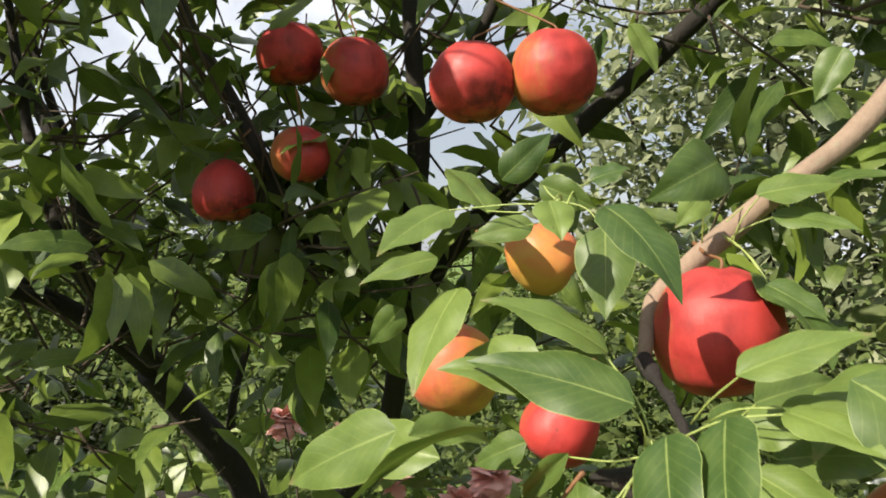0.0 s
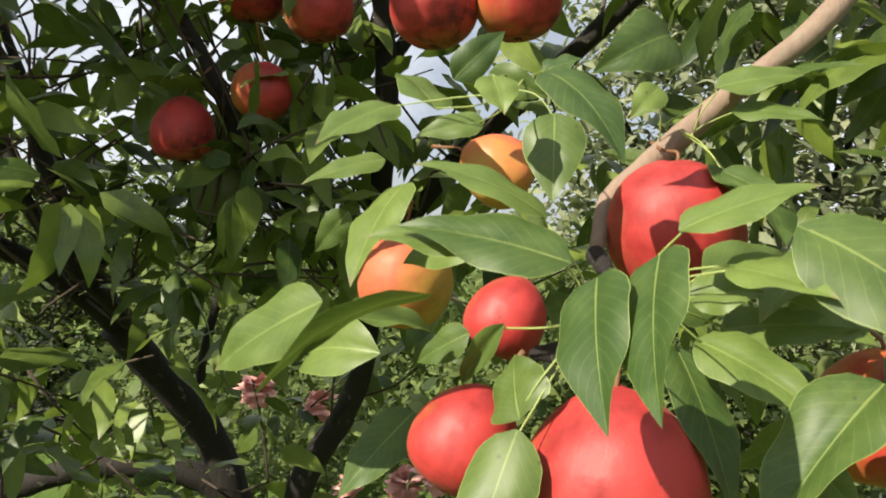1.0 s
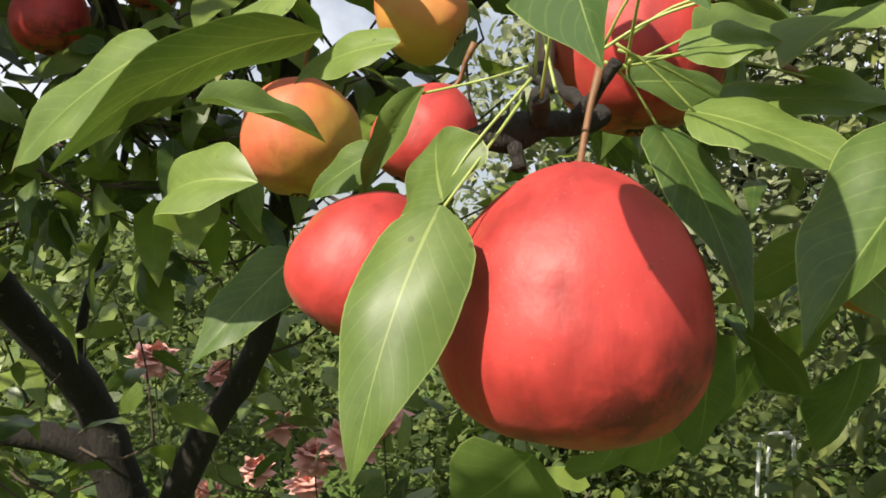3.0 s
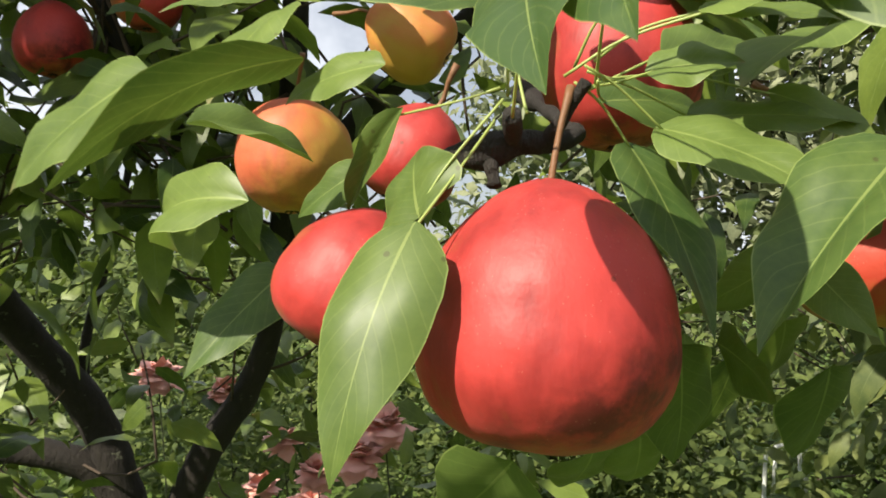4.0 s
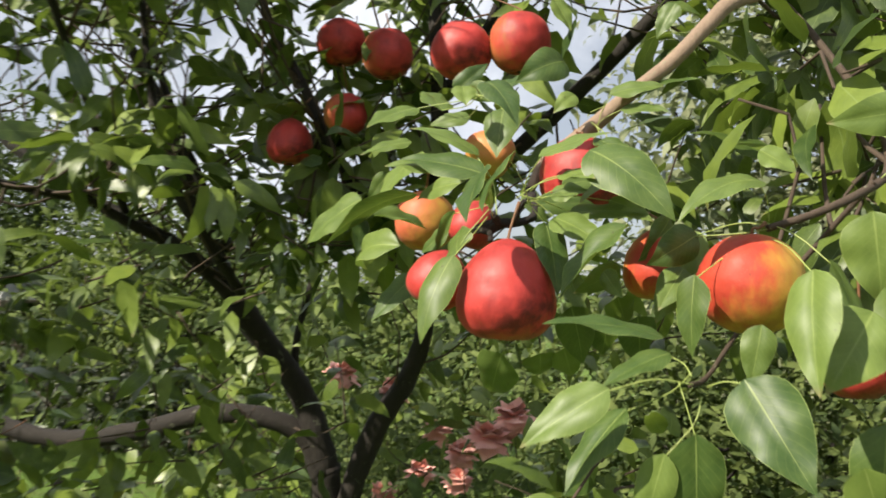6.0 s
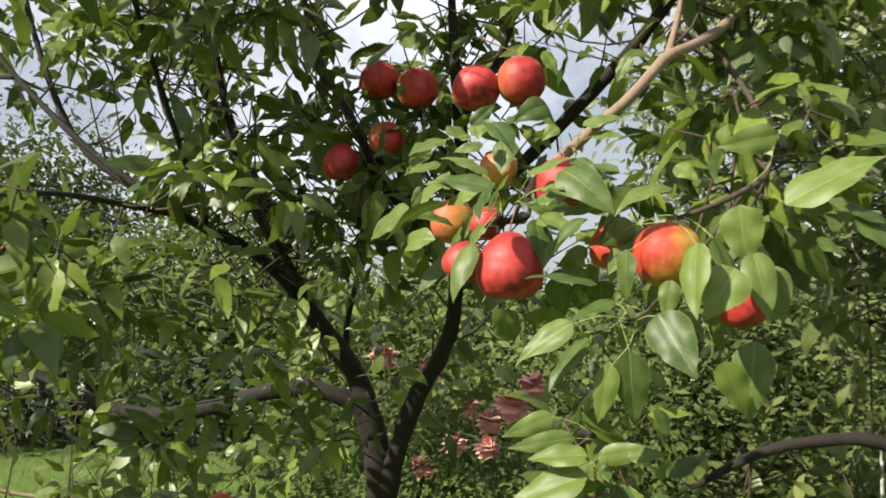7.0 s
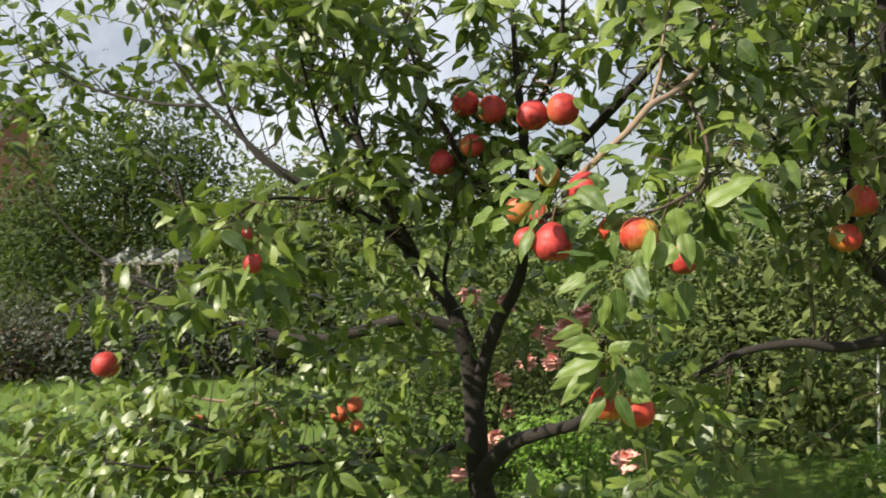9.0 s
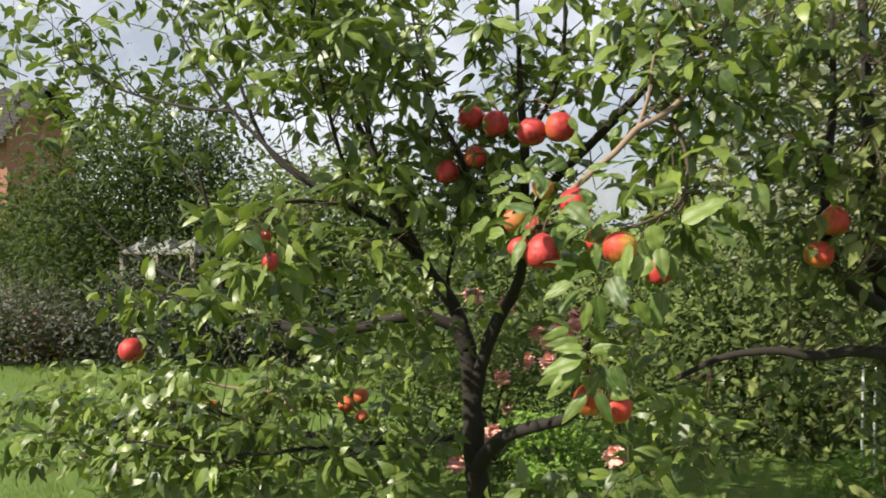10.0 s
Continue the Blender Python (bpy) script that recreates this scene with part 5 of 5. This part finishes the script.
def far_hedge():
    rng = random.Random(77)
    fr, sz = [], []
    hedge = empty("far_trees", (0, 0, 0), label="row of far garden trees behind the lawn", category="trees")
    for k in range(16):
        x = -26 + 3.2 * k + rng.uniform(-0.8, 0.8)
        y = 16 + rng.uniform(-2, 4)
        a, b = crown_leaves(rng, (x, y, 0.7), (2.3, 1.5, rng.uniform(0.8, 1.5)), 130, 26, 0.30, 0.16)
        fr.append(a)
        sz.append(b)
    leaf_batch("crown", np.concatenate(fr), np.concatenate(sz), LEAF_FAR, hedge, 4, 3, seed=21)
    tagged(hedge, kind="stuff")


far_hedge()


# ---- pink flowers on tall stalks behind the trunk ----
PETAL = plain_material("pink_petal", (0.78, 0.30, 0.25), (0.88, 0.54, 0.46), 120.0, 0.6, 0.2)


def flower(at, size, seed):
    """A loose double flower head on a stalk that rises from the ground."""
    rng = random.Random(seed)
    ob = empty("flower", at, label="pink double flower head on a tall green stalk", category="flower", group="pink flowers behind the trunk")
    bm = bmesh.new()
    for ring, (n, lift, long) in enumerate(((5, 1.25, 0.80), (8, 0.85, 0.92), (11, 0.40, 1.0), (12, -0.1, 1.0), (10, -0.6, 0.85))):
        for k in range(n):
            a = 2 * math.pi * k / n + ring * 0.4 + rng.uniform(-0.15, 0.15)
            tip = lift + rng.gauss(0, 0.28)
            u = Vector((math.cos(a) * math.cos(tip), math.sin(a) * math.cos(tip), math.sin(tip)))
            w = Vector((-math.sin(a), math.cos(a), 0)) * size * 0.22
            long_k = size * 0.5 * long * rng.uniform(0.8, 1.15)
            mid, end = u * long_k * 0.6, u * long_k + Vector((0, 0, -0.08 * size))
            up = Vector((0, 0, 0.06 * size))
            vs = [bm.verts.new(q) for q in (u * 0.02 * size, mid + w - up, mid + up * 0.4, mid - w - up, end)]
            bm.faces.new((vs[0], vs[1], vs[2]))
            bm.faces.new((vs[0], vs[2], vs[3]))
            bm.faces.new((vs[1], vs[4], vs[2]))
            bm.faces.new((vs[2], vs[4], vs[3]))
    part("bloom", bm, PETAL, ob)
    bm = bmesh.new()
    drop = GROUND - at[2] - 0.03
    tube_into(bm, curve_points([(0, 0, 0, 0.002), (0.03, 0.02, drop * 0.35, 0.002), (-0.02, 0.04, drop * 0.7, 0.0025), (0.0, 0.05, drop, 0.003)], 0.08), 6)
    part("stalk", bm, LEAF_BED_SHADED, ob)


for k, at in enumerate([(0.253, 1.76, 0.364), (-0.782, 2.60, -0.018), (-0.51, 2.45, 0.235), (-0.013, 1.95, 0.90), (-0.17, 2.35, 0.675), (-0.38, 2.7, 0.61), (-0.58, 2.9, 0.46), (-0.55, 2.95, 0.26), (-0.66, 2.75, 0.12), (-0.79, 2.62, -0.03), (0.12, 2.75, 0.06), (-0.575, 2.26, 1.03), (-0.255, 2.37, 0.836), (0.05, 2.0, 0.96), (-0.12, 2.1, 0.82), (-0.40, 2.3, 0.98)]):
    flower(at, (0.13, 0.14, 0.12, 0.15, 0.13)[k % 5], k)


# ---- the house beyond the lawn ----
BRICK = plain_material("brick_wall", (0.20, 0.085, 0.060), (0.34, 0.17, 0.12), 14.0, 0.9, 0.4)
ROOF_TILE = plain_material("roof_tile", (0.020, 0.018, 0.018), (0.060, 0.053, 0.050), 9.0, 0.85, 0.5)
WHITE_PAINT = plain_material("white_paint", (0.62, 0.60, 0.56), (0.78, 0.76, 0.72), 10.0, 0.6, 0.1)
GLASS_DARK = plain_material("window_glass", (0.02, 0.025, 0.03), (0.05, 0.06, 0.07), 2.0, 0.08, 0.0)
ZINC = plain_material("zinc_sheet", (0.20, 0.21, 0.20), (0.34, 0.35, 0.33), 14.0, 0.45, 0.15, 0.3)
PLASTIC = plain_material("white_tube", (0.55, 0.56, 0.55), (0.72, 0.73, 0.72), 40.0, 0.4, 0.1)
TIMBER = plain_material("grey_timber", (0.16, 0.13, 0.10), (0.30, 0.26, 0.21), 40.0, 0.85, 0.4)


def box_into(bm, lo, hi, bevel=0.0):
    lo, hi = Vector(lo), Vector(hi)
    made = bmesh.ops.create_cube(bm, size=1.0, matrix=Matrix.Translation((lo + hi) / 2) @ Matrix.Diagonal((*(hi - lo), 1)))
    if bevel:
        edges = list({e for v in made["verts"] for e in v.link_edges})
        bmesh.ops.bevel(bm, geom=edges, offset=bevel, segments=1, affect="EDGES")


def box(name, lo, hi, material, parent, bevel=0.0, label=""):
    bm = bmesh.new()
    box_into(bm, lo, hi, bevel)
    return part(name, bm, material, parent, label, smooth=False)


def build_house():
    house = empty("house", (0, 0, 0), label="brick house with a dark tiled roof beyond the garden", category="house")
    x0, x1, y0, y1, eave = -40.6, -26.1, 22.0, 25.6, 5.1
    holes = [(-38.2, 1.2), (-34.6, 1.2), (-31.0, 1.2), (-27.4, 1.2)]
    # walls in piers and bands round the openings
    edge, blocks = x0, []
    for hx, hw in holes:
        blocks += [((edge, y0, GROUND), (hx - hw / 2, y0 + 0.35, eave)), ((hx - hw / 2, y0, GROUND), (hx + hw / 2, y0 + 0.35, 3.35)), ((hx - hw / 2, y0, 4.65), (hx + hw / 2, y0 + 0.35, eave))]
        edge = hx + hw / 2
    blocks += [((edge, y0, GROUND), (x1, y0 + 0.35, eave)), ((x1 - 0.35, y0 + 0.35, GROUND), (x1, y1, eave)), ((x0, y0 + 0.35, GROUND), (x0 + 0.35, y1, eave)), ((x0 + 0.35, y1 - 0.35, GROUND), (x1 - 0.35, y1, eave))]
    for lo, hi in blocks:
        box("wall", lo, hi, BRICK, house)
    for hx, hw in holes:
        w = new("window")
        w.parent = house
        bm = bmesh.new()
        for a, b in (((hx - hw / 2, y0 - 0.03, 3.35), (hx - hw / 2 + 0.12, y0 + 0.12, 4.65)), ((hx + hw / 2 - 0.12, y0 - 0.03, 3.35), (hx + hw / 2, y0 + 0.12, 4.65)), ((hx - hw / 2 + 0.12, y0 - 0.03, 3.35), (hx + hw / 2 - 0.12, y0 + 0.12, 3.47)), ((hx - hw / 2 + 0.12, y0 - 0.03, 4.53), (hx + hw / 2 - 0.12, y0 + 0.12, 4.65)), ((hx - 0.04, y0, 3.47), (hx + 0.04, y0 + 0.1, 4.53))):
            box_into(bm, a, b)
        part("window_frame", bm, WHITE_PAINT, w, smooth=False)
        box("pane", (hx - hw / 2 + 0.12, y0 + 0.05, 3.47), (hx + hw / 2 - 0.12, y0 + 0.07, 4.53), GLASS_DARK, w)
        box("window_sill", (hx - hw / 2 - 0.1, y0 - 0.18, 3.26), (hx + hw / 2 + 0.1, y0 + 0.02, 3.34), WHITE_PAINT, w)
    # roof in rows of tiles
    bm = bmesh.new()
    ridge, ym = 7.3, (y0 + y1) / 2
    rows = 17
    for k in range(rows):
        for side in (-1, 1):
            ya = ym + side * (ym - y0 + 0.7) * (1 - k / rows)
            yb = ym + side * (ym - y0 + 0.7) * (1 - (k + 1.25) / rows)
            za, zb = eave - 0.35 + (ridge - eave + 0.35) * k / rows, eave - 0.35 + (ridge - eave + 0.35) * (k + 1.25) / rows
            n = 48
            xs = np.linspace(x0 - 0.6, x1 + 0.6, n + 1)
            top = []
            for j, x in enumerate(xs):
                wob = 0.05 * math.cos(j * math.pi)
                top.append((bm.verts.new((x, ya, za + 0.10 + wob)), bm.verts.new((x, yb, zb + wob))))
            for a, b in itertools.pairwise(top):
                bm.faces.new((a[0], b[0], b[1], a[1]))
            lip = [bm.verts.new((x, ya, za)) for x in xs]
            for j in range(n):
                bm.faces.new((lip[j], lip[j + 1], top[j + 1][0], top[j][0]))
    part("roof", bm, ROOF_TILE, house, smooth=False)["kind"] = "stuff"
    for gx in (x0 + 0.02, x1 - 0.37):
        bm = bmesh.new()
        vs = [bm.verts.new(q) for q in ((gx, y0, eave), (gx, y1, eave), (gx, ym, ridge - 0.3), (gx + 0.3, y0, eave), (gx + 0.3, y1, eave), (gx + 0.3, ym, ridge - 0.3))]
        for f in ((0, 1, 2), (5, 4, 3), (0, 3, 4, 1), (1, 4, 5, 2), (2, 5, 3, 0)):
            bm.faces.new([vs[i] for i in f])
        part("gable", bm, BRICK, house, smooth=False)
    box("fascia", (x0 - 0.6, y0 - 0.72, eave - 0.45), (x1 + 0.6, y0 - 0.66, eave - 0.22), TIMBER, house)
    box("gutter", (x0 - 0.6, y0 - 0.86, eave - 0.33), (x1 + 0.6, y0 - 0.73, eave - 0.22), ZINC, house, 0.03)


build_house()


# ---- small garden things ----
def build_canopy():
    """A low garden arbour whose zinc roof rises in three swept peaks."""
    cx, cy, zb = -6.16, 6.8, 1.07
    arbour = empty("garden_arbour", (cx, cy, 0), label="low garden arbour under a pale zinc roof with swept peaks", category="arbour")
    for k in range(3):
        bm = bmesh.new()
        x0 = (k - 1) * 0.39
        rings = []
        for r, z in ((0.195, 0.0), (0.16, 0.03), (0.12, 0.07), (0.075, 0.115), (0.036, 0.16), (0.012, 0.19)):
            rim = [(x0 - r, -r), (x0, -r * 0.92), (x0 + r, -r), (x0 + r * 0.92, 0), (x0 + r, r), (x0, r * 0.92), (x0 - r, r), (x0 - r * 0.92, 0)]
            rings.append([bm.verts.new((x, 1.6 * y, zb + z)) for x, y in rim])
        for a, b in itertools.pairwise(rings):
            for i in range(8):
                bm.faces.new((a[i], a[(i + 1) % 8], b[(i + 1) % 8], b[i]))
        bm.faces.new(rings[-1])
        bm.faces.new(reversed(rings[0]))
        part("roof", bm, ZINC, arbour, smooth=False)
    box("eaves", (-0.60, -0.32, zb - 0.034), (0.60, 0.32, zb - 0.004), TIMBER, arbour, 0.004)
    for x, y in itertools.product((-0.56, 0.0, 0.56), (-0.28, 0.28)):
        box("post", (x - 0.03, y - 0.03, GROUND), (x + 0.03, y + 0.03, zb - 0.036), TIMBER, arbour)


build_canopy()

post = empty("stake", (-5.46, 6.0, 0), label="thin pale wooden stake standing in the lawn", category="stake")
bm = bmesh.new()
tube_into(bm, curve_points([(0, 0, GROUND - 0.1, 0.022), (0.01, 0, 0.05, 0.021), (0.0, 0, 0.32, 0.019)], 0.1), 8, 0.1)
part("pole", bm, TIMBER, post)


def hoop(at, width, height, turn):
    ob = empty("garden_hoop", at, label="thin white plastic garden hoop over the bed", category="hoop", group="white garden hoops")
    bm = bmesh.new()
    pts = [(-width / 2, 0, GROUND - at[2] - 0.05, 0.008), (-width / 2, 0, height * 0.6, 0.008), (-width * 0.35, 0, height * 0.92, 0.008), (0, 0, height, 0.008), (width * 0.35, 0, height * 0.92, 0.008), (width / 2, 0, height * 0.6, 0.008), (width / 2, 0, GROUND - at[2] - 0.05, 0.008)]
    tube_into(bm, curve_points(pts, 0.04), 8)
    part("tube", bm, PLASTIC, ob)
    ob.rotation_euler = (0, 0, turn)


hoop((1.58, 3.2, 0.42), 0.16, 0.24, 0.2)
hoop((1.66, 3.3, 0.42), 0.16, 0.22, 0.3)


def stone(at, size, seed):
    """A weathered field stone sunk a little into the lawn."""
    bm = bmesh.new()
    bmesh.ops.create_icosphere(bm, subdivisions=3, radius=1.0)
    off = Vector((seed, seed * 2.0, 0))
    for v in bm.verts:
        v.co *= 1 + 0.22 * noise.noise(v.co * 1.3 + off) + 0.07 * noise.noise(v.co * 4.0 + off)
        v.co = Vector((v.co.x * size, v.co.y * size * 0.8, v.co.z * size * 0.72))
    ob = part("stone", bm, plain_material("field_stone", (0.13, 0.115, 0.10), (0.34, 0.30, 0.27), 30.0, 0.9, 0.6))
    ob.location = at
    tagged(ob, "weathered grey field stone on the lawn behind the trunk", "stone")


stone((-0.61, 3.4, GROUND + 0.06), 0.14, 3)


def bare_shrub(at, height, seed):
    """A leafless shrub: stems that rise from one foot and fork twice."""
    rng = random.Random(seed)
    ob = empty("shrub", at, label="leafless shrub of thin grey twigs in the bed", category="shrub")
    for _ in range(12):
        bm = bmesh.new()

        def grow(p, d, length, r, level):
            q, row = p, [(*p, r)]
            for i in range(5):
                d = (d + Vector((rng.gauss(0, 0.16), rng.gauss(0, 0.16), rng.gauss(0.02, 0.1)))).normalized()
                q = q + d * length / 5
                row.append((*q, r * (1 - 0.13 * (i + 1))))
                if level < 2 and i in (1, 2, 3):
                    turn = Vector((rng.gauss(0, 0.6), rng.gauss(0, 0.6), rng.gauss(0.1, 0.3)))
                    grow(q, (d + turn).normalized(), length * 0.55, r * 0.55, level + 1)
            tube_into(bm, np.array(row), 5)

        grow(Vector((rng.gauss(0, 0.05), rng.gauss(0, 0.05), GROUND - at[2] - 0.05)), Vector((rng.gauss(0, 0.55), rng.gauss(0, 0.4), 1)).normalized(), height * rng.uniform(0.7, 1.1), 0.009, 0)
        part("stem", bm, DRY_WOOD, ob)


DRY_WOOD = plain_material("dry_wood", (0.10, 0.085, 0.07), (0.24, 0.21, 0.17), 60.0, 0.9, 0.3)
bare_shrub((-7.55, 5.85, GROUND), 0.95, 5)
bare_shrub((-8.15, 6.1, GROUND), 0.85, 6)
